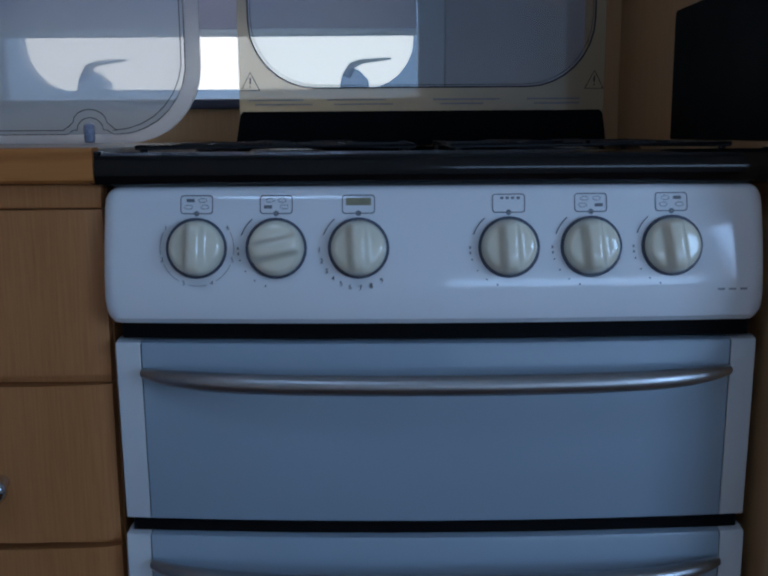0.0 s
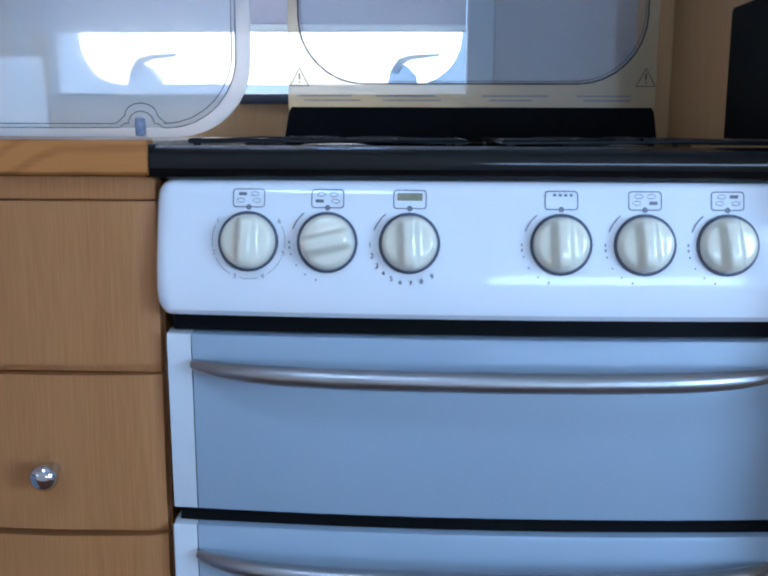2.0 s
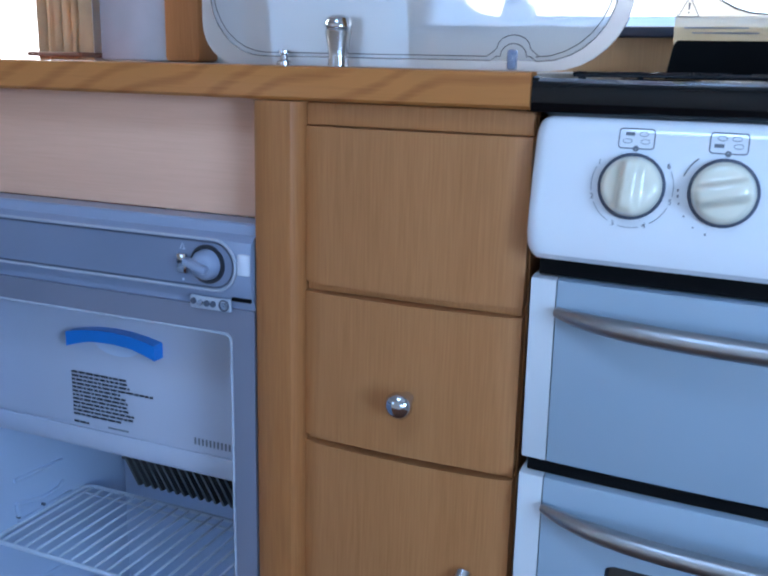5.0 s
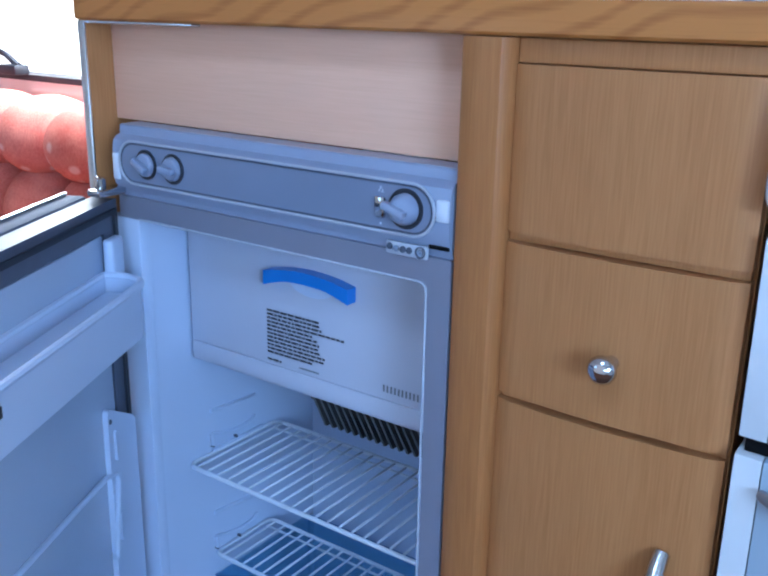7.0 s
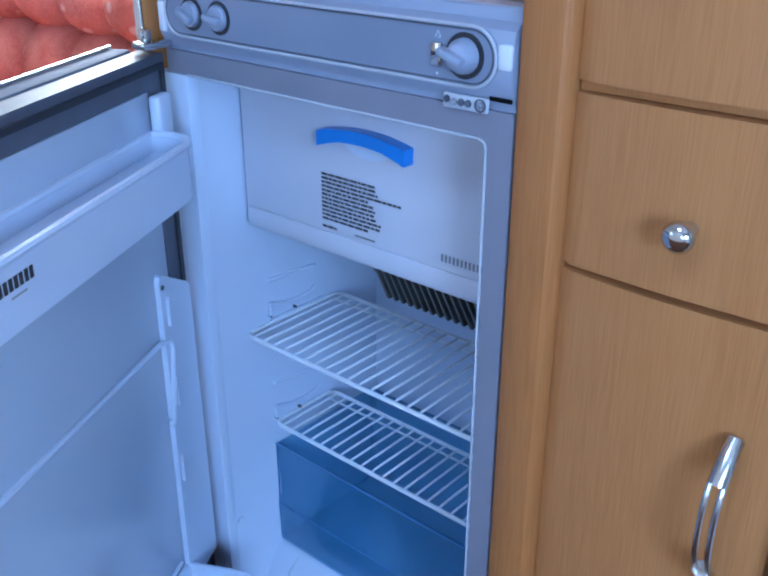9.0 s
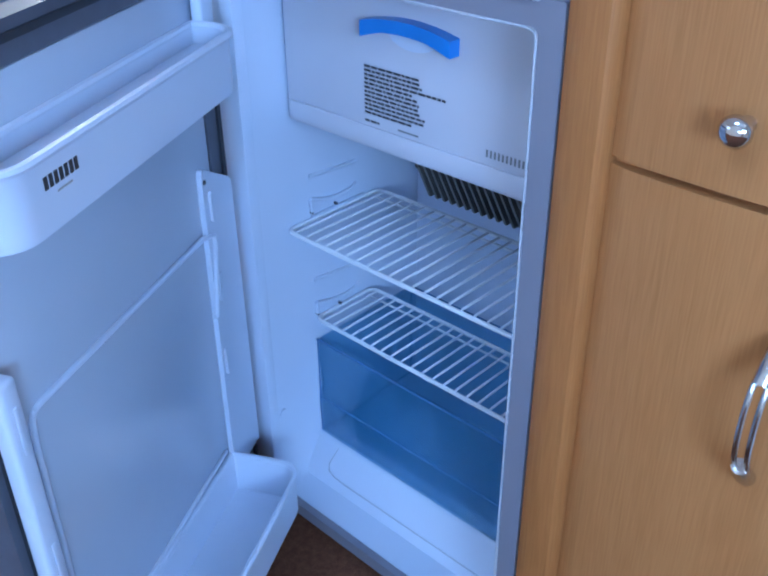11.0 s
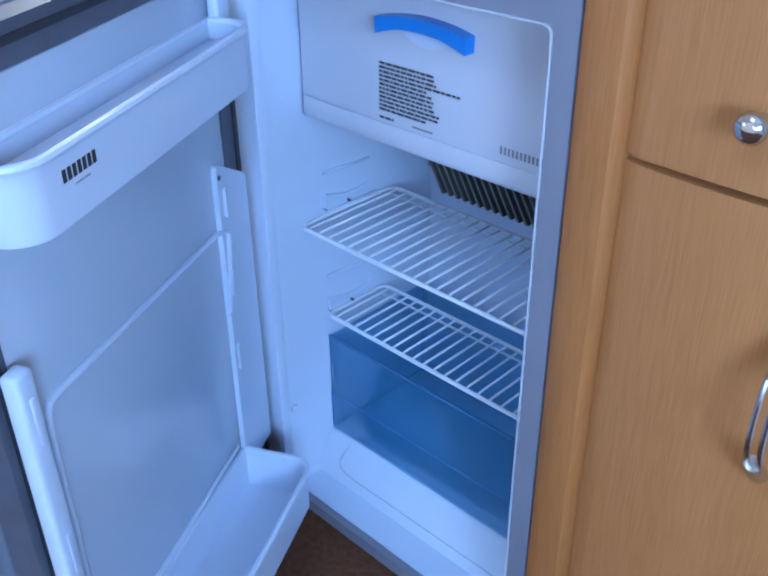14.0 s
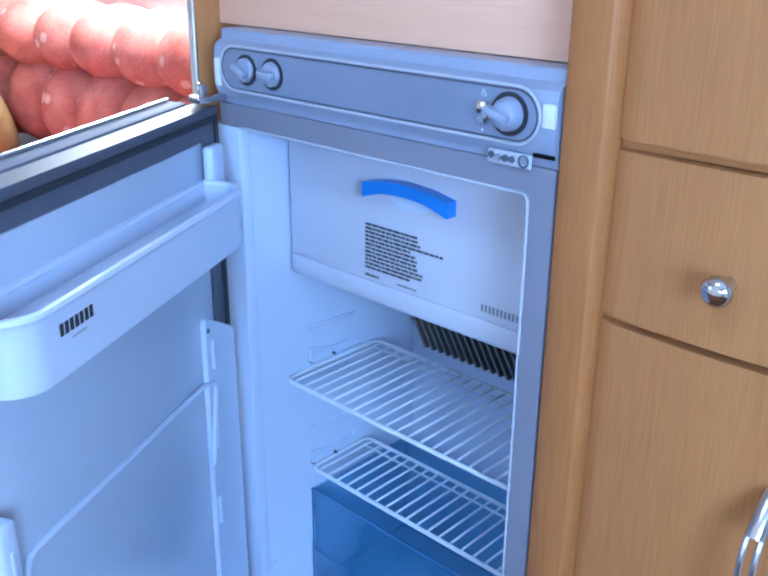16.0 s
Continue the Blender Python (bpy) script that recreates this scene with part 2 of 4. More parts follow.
BIN_EDGE = plain("salad_bin_edge", (0.05, 0.15, 0.32), 0.3, vary=0.05, size=30)
FIN = plain("cooling_fin", (0.13, 0.125, 0.12), 0.5, 0.2, vary=0.15, size=60)
WALL = plain("cream_wall_board", (0.72, 0.70, 0.66), 0.6, vary=0.04, size=9, bump=0.15, fine=250)
CEILING = plain("ceiling_board", (0.75, 0.75, 0.74), 0.7, vary=0.03, size=8, bump=0.1)
BLIND = translucent("blind_fabric", (0.60, 0.61, 0.70), 0.55, 0.9)
CURTAIN = plain("tan_curtain", (0.56, 0.36, 0.19), 0.85, vary=0.14, size=25, bump=0.4, fine=700)
# Pale colour for the glints on the ends of the fridge fascia.
GLINT_WHITE = plain("window_glint", (0.62, 0.66, 0.73), 0.2, vary=0.03, size=40, coat=0.3)
STRIP = plain("silver_trim", (0.70, 0.71, 0.72), 0.2, 0.9, vary=0.05, size=40)


def carpet():
    m, n, l, b = material("brown_carpet")
    mp = coords(n, l, (1, 1, 1))
    a, c = n.new("ShaderNodeTexNoise"), n.new("ShaderNodeTexNoise")
    a.inputs["Scale"].default_value, a.inputs["Detail"].default_value = 110, 8
    c.inputs["Scale"].default_value, c.inputs["Detail"].default_value = 520, 3
    l.new(mp.outputs[0], a.inputs["Vector"])
    l.new(mp.outputs[0], c.inputs["Vector"])
    r = ramp(n, [(0.34, (0.085, 0.033, 0.020)), (0.5, (0.130, 0.052, 0.030)), (0.66, (0.185, 0.078, 0.047))])
    mx = n.new("ShaderNodeMix")
    mx.data_type = "FLOAT"
    mx.inputs[0].default_value = 0.45
    l.new(a.outputs[0], mx.inputs[2])
    l.new(c.outputs[0], mx.inputs[3])
    l.new(mx.outputs[0], r.inputs[0])
    l.new(r.outputs[0], b.inputs["Base Color"])
    b.inputs["Roughness"].default_value = 0.95
    b.inputs["Specular IOR Level"].default_value = 0.1
    bu = n.new("ShaderNodeBump")
    bu.inputs["Strength"].default_value, bu.inputs["Distance"].default_value = 0.7, 0.004
    l.new(c.outputs[0], bu.inputs["Height"])
    l.new(bu.outputs[0], b.inputs["Normal"])
    return m


def upholstery(name, dark, light, speck):
    """Woven cloth: fine weave, soft tone patches, scattered pale flowers."""
    m, n, l, b = material(name)
    weave, patch = n.new("ShaderNodeTexNoise"), n.new("ShaderNodeTexNoise")
    weave.inputs["Scale"].default_value, weave.inputs["Detail"].default_value = 1.0, 4
    patch.inputs["Scale"].default_value, patch.inputs["Detail"].default_value = 22, 5
    l.new(coords(n, l, (420, 420, 160)).outputs[0], weave.inputs["Vector"])
    mp2 = coords(n, l, (1, 1, 1))
    l.new(mp2.outputs[0], patch.inputs["Vector"])
    mixed = n.new("ShaderNodeMix")
    mixed.data_type = "FLOAT"
    mixed.inputs[0].default_value = 0.6
    l.new(weave.outputs[0], mixed.inputs[2])
    l.new(patch.outputs[0], mixed.inputs[3])
    r = ramp(n, [(0.36, dark), (0.64, light)])
    l.new(mixed.outputs[0], r.inputs[0])
    v = n.new("ShaderNodeTexVoronoi")
    v.inputs["Scale"].default_value = 17
    l.new(mp2.outputs[0], v.inputs["Vector"])
    s = ramp(n, [(0.13, (0.75, 0.75, 0.75)), (0.20, (0, 0, 0))])
    l.new(v.outputs[0], s.inputs[0])
    mx = n.new("ShaderNodeMix")
    mx.data_type = "RGBA"
    l.new(s.outputs[0], mx.inputs[0])
    l.new(r.outputs[0], mx.inputs[6])
    mx.inputs[7].default_value = (*speck, 1)
    l.new(mx.outputs[2], b.inputs["Base Color"])
    b.inputs["Roughness"].default_value = 0.9
    b.inputs["Specular IOR Level"].default_value = 0.2
    bu = n.new("ShaderNodeBump")
    bu.inputs["Strength"].default_value, bu.inputs["Distance"].default_value = 0.35, 0.002
    l.new(weave.outputs[0], bu.inputs["Height"])
    l.new(bu.outputs[0], b.inputs["Normal"])
    return m


CARPET = carpet()
RED_CLOTH = upholstery("red_woven_cloth", (0.50, 0.105, 0.075), (0.70, 0.235, 0.175), (0.80, 0.52, 0.44))
TAN_CLOTH = upholstery("tan_cushion_cloth", (0.30, 0.17, 0.06), (0.45, 0.28, 0.12), (0.50, 0.33, 0.16))


# ---- mesh helpers ----
def shade(me, angle=35):
    for p in me.polygons:
        p.use_smooth = True
    me.set_sharp_from_angle(angle=radians(angle))


def part(name, bm, mat, parent=None, label=""):
    """Links a bmesh, made in world coordinates, as one mesh object under a thing or a part."""
    bmesh.ops.recalc_face_normals(bm, faces=bm.faces)
    me = bpy.data.meshes.new(name)
    bm.to_mesh(me)
    bm.free()
    me.materials.append(mat)
    shade(me)
    ob = new(name, me)
    if parent is not None:
        ob.parent = parent
        if parent.type == "EMPTY":
            ob.matrix_parent_inverse = Matrix.Translation(-parent.location)
    if label:
        ob["label"] = label
    return ob


def thing(name, at, label, category, group="", kind=""):
    ob = new(name)
    ob.location = at
    ob.empty_display_size = 0.05
    return tagged(ob, label, category, group, kind)


def solid(name, bm, mat, label, category, group="", kind=""):
    return tagged(part(name, bm, mat), label, category, group, kind)


def box(x0, x1, y0, y1, z0, z1, bevel=0.0, seg=2):
    bm = bmesh.new()
    bmesh.ops.create_cube(bm, size=1.0)
    for v in bm.verts:
        v.co = ((x0 + x1) / 2 + v.co.x * (x1 - x0), (y0 + y1) / 2 + v.co.y * (y1 - y0), (z0 + z1) / 2 + v.co.z * (z1 - z0))
    if bevel:
        bmesh.ops.bevel(bm, geom=bm.edges[:], offset=bevel, segments=seg, profile=0.5, affect="EDGES")
    return bm


def join(*bms):
    out = bms[0]
    for b in bms[1:]:
        me = bpy.data.meshes.new("tmp")
        b.to_mesh(me)
        out.from_mesh(me)
        bpy.data.meshes.remove(me)
        b.free()
    return out


def moved(bm, m):
    bmesh.ops.transform(bm, matrix=m, verts=bm.verts)
    return bm


def prism(loop, axis, a, b, bevel=0.0):
    """A closed outline (u, v) pushed from a to b along an axis: x: (y, z), y: (x, z), z: (x, y)."""
    bm = bmesh.new()
    put = {"x": lambda u, v, w: (w, u, v), "y": lambda u, v, w: (u, w, v), "z": lambda u, v, w: (u, v, w)}[axis]
    lo = [bm.verts.new(put(u, v, a)) for u, v in loop]
    hi = [bm.verts.new(put(u, v, b)) for u, v in loop]
    k = len(loop)
    bm.faces.new(lo)
    bm.faces.new(hi[::-1])
    for i in range(k):
        bm.faces.new((lo[i], hi[i], hi[(i + 1) % k], lo[(i + 1) % k]))
    if bevel:
        caps = [e for e in bm.edges if e.calc_face_angle(0) > 0.9]
        bmesh.ops.bevel(bm, geom=caps, offset=bevel, segments=2, profile=0.5, affect="EDGES")
    return bm


def rounded(x0, x1, z0, z1, r, seg=6):
    """Outline of a rounded rectangle; r: one radius or four (bottom left, bottom right, top right, top left)."""
    rs = r if isinstance(r, tuple) else (r, r, r, r)
    out = []
    for (cx, cz, sx, sz, a0), q in zip(((x0, z0, 1, 1, 180), (x1, z0, -1, 1, 270), (x1, z1, -1, -1, 0), (x0, z1, 1, -1, 90)), rs):
        if q <= 0:
            out.append((cx, cz))
            continue
        for i in range(seg + 1):
            a = radians(a0 + 90 * i / seg)
            out.append((cx + sx * q + q * math.cos(a), cz + sz * q + q * math.sin(a)))
    return out


def ring(outer, inner, axis, a, b):
    """A frame between two outlines with equally many points."""
    bm = bmesh.new()
    put = {"x": lambda u, v, w: (w, u, v), "y": lambda u, v, w: (u, w, v), "z": lambda u, v, w: (u, v, w)}[axis]
    k = len(outer)
    o0, o1 = [bm.verts.new(put(*p, a)) for p in outer], [bm.verts.new(put(*p, b)) for p in outer]
    i0, i1 = [bm.verts.new(put(*p, a)) for p in inner], [bm.verts.new(put(*p, b)) for p in inner]
    for i in range(k):
        j = (i + 1) % k
        for q in ((o0[i], o0[j], i0[j], i0[i]), (o1[i], i1[i], i1[j], o1[j]), (o0[i], o1[i], o1[j], o0[j]), (i0[i], i0[j], i1[j], i1[i])):
            bm.faces.new(q)
    return bm


def tube(points, r, seg=8, closed=False):
    """A round bar along points; r: one radius or one for each point."""
    bm = bmesh.new()
    pts = [Vector(p) for p in points]
    k = len(pts)
    rings, s = [], None
    for i, p in enumerate(pts):
        if closed:
            d = (pts[(i + 1) % k] - pts[i - 1]).normalized()
        else:
            d = (pts[min(i + 1, k - 1)] - pts[max(i - 1, 0)]).normalized()
        if s is None:
            s = d.cross(Vector((0, 0, 1)) if abs(d.z) < 0.9 else Vector((0, 1, 0)))
        s = (s - d * s.dot(d)).normalized()
        u = s.cross(d)
        q = r[i] if isinstance(r, (list, tuple)) else r
        rings.append([bm.verts.new(p + q * (math.cos(2 * math.pi * j / seg) * s + math.sin(2 * math.pi * j / seg) * u)) for j in range(seg)])
    for i in range(k if closed else k - 1):
        a, b = rings[i], rings[(i + 1) % k]
        for j in range(seg):
            bm.faces.new((a[j], a[(j + 1) % seg], b[(j + 1) % seg], b[j]))
    if not closed:
        bm.faces.new(rings[0][::-1])
        bm.faces.new(rings[-1])
    return bm


def lathe(profile, at, axis="-y", seg=24):
    """Turns (radius, height) pairs round an axis through at."""
    bm = bmesh.new()
    turn = {"-y": Matrix.Rotation(radians(90), 4, "X"), "z": Matrix.Identity(4), "x": Matrix.Rotation(radians(90), 4, "Y"), "y": Matrix.Rotation(radians(-90), 4, "X")}[axis]
    m = Matrix.Translation(at) @ turn
    rows = []
    for r, h in profile:
        if r < 1e-6:
            rows.append([bm.verts.new(m @ Vector((0, 0, h)))])
        else:
            rows.append([bm.verts.new(m @ Vector((r * math.cos(2 * math.pi * j / seg), r * math.sin(2 * math.pi * j / seg), h))) for j in range(seg)])
    for a, b in zip(rows, rows[1:]):
        for j in range(seg):
            k = (j + 1) % seg
            if len(a) == 1 and len(b) == 1:
                continue
            if len(a) == 1:
                bm.faces.new((a[0], b[j], b[k]))
            elif len(b) == 1:
                bm.faces.new((a[j], b[0], a[k]))
            else:
                bm.faces.new((a[j], b[j], b[k], a[k]))
    if len(rows[0]) > 1:
        bm.faces.new(rows[0])
    if len(rows[-1]) > 1:
        bm.faces.new(rows[-1])
    return bm


def band(points, width, y, depth=0.0006, closed=False):
    """A flat printed line in the x-z plane, standing a hair proud of the surface at y (towards -y)."""
    bm = bmesh.new()
    k = len(points)
    left, right = [], []
    for i, (x, z) in enumerate(points):
        if closed:
            (ax, az), (bx, bz) = points[i - 1], points[(i + 1) % k]
        else:
            (ax, az), (bx, bz) = points[max(i - 1, 0)], points[min(i + 1, k - 1)]
        dx, dz = bx - ax, bz - az
        q = math.hypot(dx, dz) or 1
        nx, nz = -dz / q * width / 2, dx / q * width / 2
        yy = y(x, z) if callable(y) else y
        left.append(bm.verts.new((x + nx, yy - depth, z + nz)))
        right.append(bm.verts.new((x - nx, yy - depth, z - nz)))
    for i in range(k if closed else k - 1):
        j = (i + 1) % k
        bm.faces.new((left[i], left[j], right[j], right[i]))
    return bm


def wall_with_holes(x0, x1, z0, z1, y0, y1, holes):
    """A wall along x with rectangular openings that go through it."""
    xs = sorted({x0, x1, *[h[0] for h in holes], *[h[1] for h in holes]})
    zs = sorted({z0, z1, *[h[2] for h in holes], *[h[3] for h in holes]})
    bm = bmesh.new()
    full = {}
    for i in range(len(xs) - 1):
        for j in range(len(zs) - 1):
            cx, cz = (xs[i] + xs[i + 1]) / 2, (zs[j] + zs[j + 1]) / 2
            full[i, j] = not any(h[0] < cx < h[1] and h[2] < cz < h[3] for h in holes)
    vs = {}

    def v(x, y, z):
        if (x, y, z) not in vs:
            vs[x, y, z] = bm.verts.new((x, y, z))
        return vs[x, y, z]

    for (i, j), f in full.items():
        if not f:
            continue
        a, b, c, d = xs[i], xs[i + 1], zs[j], zs[j + 1]
        bm.faces.new((v(a, y0, c), v(b, y0, c), v(b, y0, d), v(a, y0, d)))
        bm.faces.new((v(a, y1, c), v(a, y1, d), v(b, y1, d), v(b, y1, c)))
        if not full.get((i - 1, j)):
            bm.faces.new((v(a, y0, c), v(a, y0, d), v(a, y1, d), v(a, y1, c)))
        if not full.get((i + 1, j)):
            bm.faces.new((v(b, y0, c), v(b, y1, c), v(b, y1, d), v(b, y0, d)))
        if not full.get((i, j - 1)):
            bm.faces.new((v(a, y0, c), v(a, y1, c), v(b, y1, c), v(b, y0, c)))
        if not full.get((i, j + 1)):
            bm.faces.new((v(a, y0, d), v(b, y0, d), v(b, y1, d), v(a, y1, d)))
    return bm


# ---- the shell of the caravan ----
KX0, KX1, KZ0, KZ1 = -0.53, 0.030, 1.005, 1.38       # kitchen window opening
LX0, LX1, LZ0, LZ1 = -2.055, -1.09, 0.788, 1.42        # lounge window opening, kitchen side
solid("floor", box(-3.3, 1.3, -1.3, 1.26, -0.04, 0.0), CARPET, "brown short-pile carpet over the whole caravan floor", "floor", kind="structure")
# Opening left for the added roof window, which stays out of view.
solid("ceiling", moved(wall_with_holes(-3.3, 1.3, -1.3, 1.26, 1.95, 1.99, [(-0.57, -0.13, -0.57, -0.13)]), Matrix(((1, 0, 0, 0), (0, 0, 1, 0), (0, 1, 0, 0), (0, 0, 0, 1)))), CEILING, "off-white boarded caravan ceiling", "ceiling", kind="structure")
solid("wall_kitchen", wall_with_holes(-0.80, 1.3, 0.0, 1.95, 1.20, 1.24, [(KX0, KX1, KZ0, KZ1)]), KITCHEN_WALL, "beech veneered side wall behind the kitchen", "wall", kind="structure")
solid("wall_lounge", wall_with_holes(-3.3, -0.80, 0.0, 1.95, 1.20, 1.24, [(LX0, LX1, LZ0, LZ1)]), WALL, "cream boarded side wall of the lounge", "wall", kind="structure")
solid("wall_opposite", wall_with_holes(-3.3, 1.3, 0.0, 1.95, -1.22, -1.18, [(0.12, 1.12, 0.71, 1.05), (-2.00, -1.36, 0.80, 1.24)]), WALL, "cream boarded wall with windows opposite the kitchen", "wall", kind="structure")
solid("wall_front", box(-3.34, -3.3, -1.22, 1.24, 0, 1.95), WALL, "cream boarded front wall of the caravan", "wall", kind="structure")
# The opening belongs to the added, unseen rear window.
solid("wall_rear", moved(wall_with_holes(-1.22, 1.24, 0.0, 1.95, -1.34, -1.30, [(-0.90, -0.10, 0.82, 1.38)]), Matrix.Rotation(radians(90), 4, "Z")), WALL, "cream boarded rear wall of the caravan", "wall", kind="structure")
solid("backdrop", box(-40, 24, 7.0, 7.05, -1, 16), glow("bright_sky", (1.0, 0.98, 0.94), 7.0), "bright hazy daylight outside the windows", "backdrop", kind="structure")
solid("ground", box(-12, 12, -12, 12, -0.62, -0.6), plain("outdoor_gravel", (0.32, 0.31, 0.28), 0.9, vary=0.2, size=4, bump=0.5), "pale gravel ground outside the caravan", "ground", kind="structure")


def kitchen_window():
    w = thing("window_1", (-0.25, 1.20, 1.0), "wide kitchen window with grey plastic frame, blind half lowered", "window", kind="structure")
    n = rounded(KX0, KX1, KZ0, KZ1, 0.004)
    part("window_frame", ring(n, rounded(KX0 + 0.03, KX1 - 0.03, KZ0 + 0.012, KZ1 - 0.03, 0.062, 6), "y", 1.205, 1.232), CATCH_CLEAR, w)
    part("pane", box(KX0 + 0.004, KX1 - 0.004, 1.2335, 1.2365, KZ0 + 0.004, KZ1 - 0.004), PANE, w).visible_shadow = False
    part("sill_rail", box(KX0 - 0.02, 0.003, 1.178, 1.199, 0.992, 1.0045, 0.003), NAVY, w, "dark blue rail under the window")
    part("blind", box(KX0 - 0.01, 0.002, 1.186, 1.189, 1.088, 1.40), BLIND, w, "grey pleated blind lowered over the upper pane")
    part("blind_bar", box(KX0 - 0.015, 0.003, 1.181, 1.193, 1.080, 1.089, 0.003), FRAME_PLASTIC, w)
    part("blind_side_rail", box(KX0 - 0.040, KX0 - 0.0205, 1.180, 1.1985, 0.985, 1.40, 0.003), FRAME_PLASTIC, w, "pale plastic blind rail")
    for x in (-0.40, -0.075):
        c = part("window_catch", join(prism([(x - 0.018, KZ0 + 0.011), (x + 0.019, KZ0 + 0.011), (x + 0.018, KZ0 + 0.021), (x + 0.006, KZ0 + 0.033), (x - 0.004, KZ0 + 0.036), (x - 0.015, KZ0 + 0.026)], "y", 1.172, 1.20, 0.002)), CATCH_CLEAR, w)
        part("lever", tube([(x - 0.009, 1.176, KZ0 + 0.026), (x - 0.002, 1.172, KZ0 + 0.038), (x + 0.010, 1.17, KZ0 + 0.043), (x + 0.046, 1.168, KZ0 + 0.046)], [0.006, 0.005, 0.0032, 0.0014]), FRAME_PLASTIC, c)
    return w


def lounge_window():
    w = thing("window_2", (-1.8, 1.20, 0.9), "lounge window with black rubber seal and rounded corners", "window", kind="structure")
    part("seal", ring(rounded(LX0, LX1, LZ0, LZ1, 0.10), rounded(LX0 + 0.013, LX1 - 0.013, LZ0 + 0.012, LZ1 - 0.012, 0.09), "y", 1.185, 1.245), RUBBER, w)
    part("window_frame", ring(rounded(LX0 - 0.02, LX1 + 0.02, LZ0 - 0.02, LZ1 + 0.02, 0.004), rounded(LX0, LX1, LZ0, LZ1, 0.10), "y", 1.190, 1.1985), WALL, w)
    part("pane", box(LX0 + 0.01, LX1 - 0.01, 1.230, 1.233, LZ0 + 0.01, LZ1 - 0.01), PANE, w).visible_shadow = False
    for x in (-1.805, LX1 - 0.3):
        c = part("window_catch", box(x - 0.03, x + 0.03, 1.15, 1.184, LZ0 + 0.012, LZ0 + 0.032, 0.004), RUBBER, w)
        part("lever", tube([(x + 0.02, 1.165, LZ0 + 0.03), (x - 0.01, 1.16, LZ0 + 0.05), (x - 0.03, 1.16, LZ0 + 0.055)], 0.007), RUBBER, c)
    return w


def opposite_window(name, x0, x1, z0, z1):
    w = thing(name, ((x0 + x1) / 2, -1.2, z0), "window in the wall opposite the kitchen", "window", kind="structure")
    part("window_frame", ring(rounded(x0 + 0.002, x1 - 0.002, z0 + 0.002, z1 - 0.002, 0.002), rounded(x0 + 0.03, x1 - 0.03, z0 + 0.03, z1 - 0.03, 0.06), "y", -1.215, -1.185), FRAME_PLASTIC, w)
    part("pane", box(x0 + 0.03, x1 - 0.03, -1.203, -1.200, z0 + 0.03, z1 - 0.03), PANE, w).visible_shadow = False


# Rear window out of view, added to give the side lamp an opening.
def added_rear_window():
    w = thing("window_5", (1.32, -0.50, 0.82), "unseen window added in the rear wall for side light", "window", kind="structure")
    part("window_frame", ring(rounded(-0.898, -0.102, 0.822, 1.378, 0.002), rounded(-0.86, -0.14, 0.86, 1.34, 0.06), "x", 1.303, 1.335), FRAME_PLASTIC, w)
    part("pane", box(1.318, 1.321, -0.87, -0.13, 0.85, 1.35), PANE, w).visible_shadow = False


# Roof window out of view, added as the opening of the top lamp.
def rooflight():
    r = thing("rooflight", (-0.35, -0.35, 1.95), "unseen frosted roof window added for light from above", "rooflight", kind="structure")
    # Frosted sheet keeps the sun from entering through the added opening.
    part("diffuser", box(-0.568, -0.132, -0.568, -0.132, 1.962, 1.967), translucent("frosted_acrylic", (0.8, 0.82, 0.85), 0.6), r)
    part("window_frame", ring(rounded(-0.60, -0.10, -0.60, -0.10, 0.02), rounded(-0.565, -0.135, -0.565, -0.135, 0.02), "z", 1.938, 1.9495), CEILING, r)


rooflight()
kitchen_window()
lounge_window()
opposite_window("window_3", 0.12, 1.12, 0.71, 1.05)
added_rear_window()
opposite_window("window_4", -2.00, -1.36, 0.80, 1.24)


# ---- worktop and cabinets ----
def worktop():
    w = thing("worktop", (-0.58, 0.95, 0.925), "kitchen worktop with a reddish figured wood front edge", "worktop")
    part("top", box(-0.951, -0.2535, 0.716, 1.195, 0.927, 0.951, 0.001), TOP_LAM, w)
    prof = [(0.716, 0.9255), (0.703, 0.9255), (0.7005, 0.928), (0.7005, 0.949), (0.7012, 0.9508), (0.703, 0.9518), (0.716, 0.9519)]
    part("front_edge", prism(prof, "x", -0.953, -0.2535), OAK_EDGE, w, "reddish wood lipping with flowing grain")
    part("trim_strip", box(-0.952, -0.78, 0.7035, 0.7155, 0.9225, 0.9254, 0.0008), STRIP, w, "thin silver strip under the edge")


def bowed(x0, x1, z0, z1, y, bow, thick=0.016, edge=0.003):
    """A cabinet front that swells forward across its width, with rounded ends."""
    bm = bmesh.new()
    n, k = 18, []
    for i in range(n + 1):
        u = i / n
        x = x0 + (x1 - x0) * u
        d = bow * (1 - (2 * u - 1) ** 2)
        e = edge * max(0, 1 - u * (x1 - x0) / 0.012) ** 2 + edge * max(0, 1 - (1 - u) * (x1 - x0) / 0.012) ** 2
        k.append((x, y - d + e))
    loop = k + [(x1, y + thick), (x0, y + thick)]
    bm.free()
    bm = prism(loop, "z", z0, z1)
    caps = [e for e in bm.edges if abs(e.verts[0].co.z - e.verts[1].co.z) < 1e-6 and e.calc_face_angle(0) > 0.9]
    bmesh.ops.bevel(bm, geom=caps, offset=0.0022, segments=2, profile=0.5, affect="EDGES")
    return bm


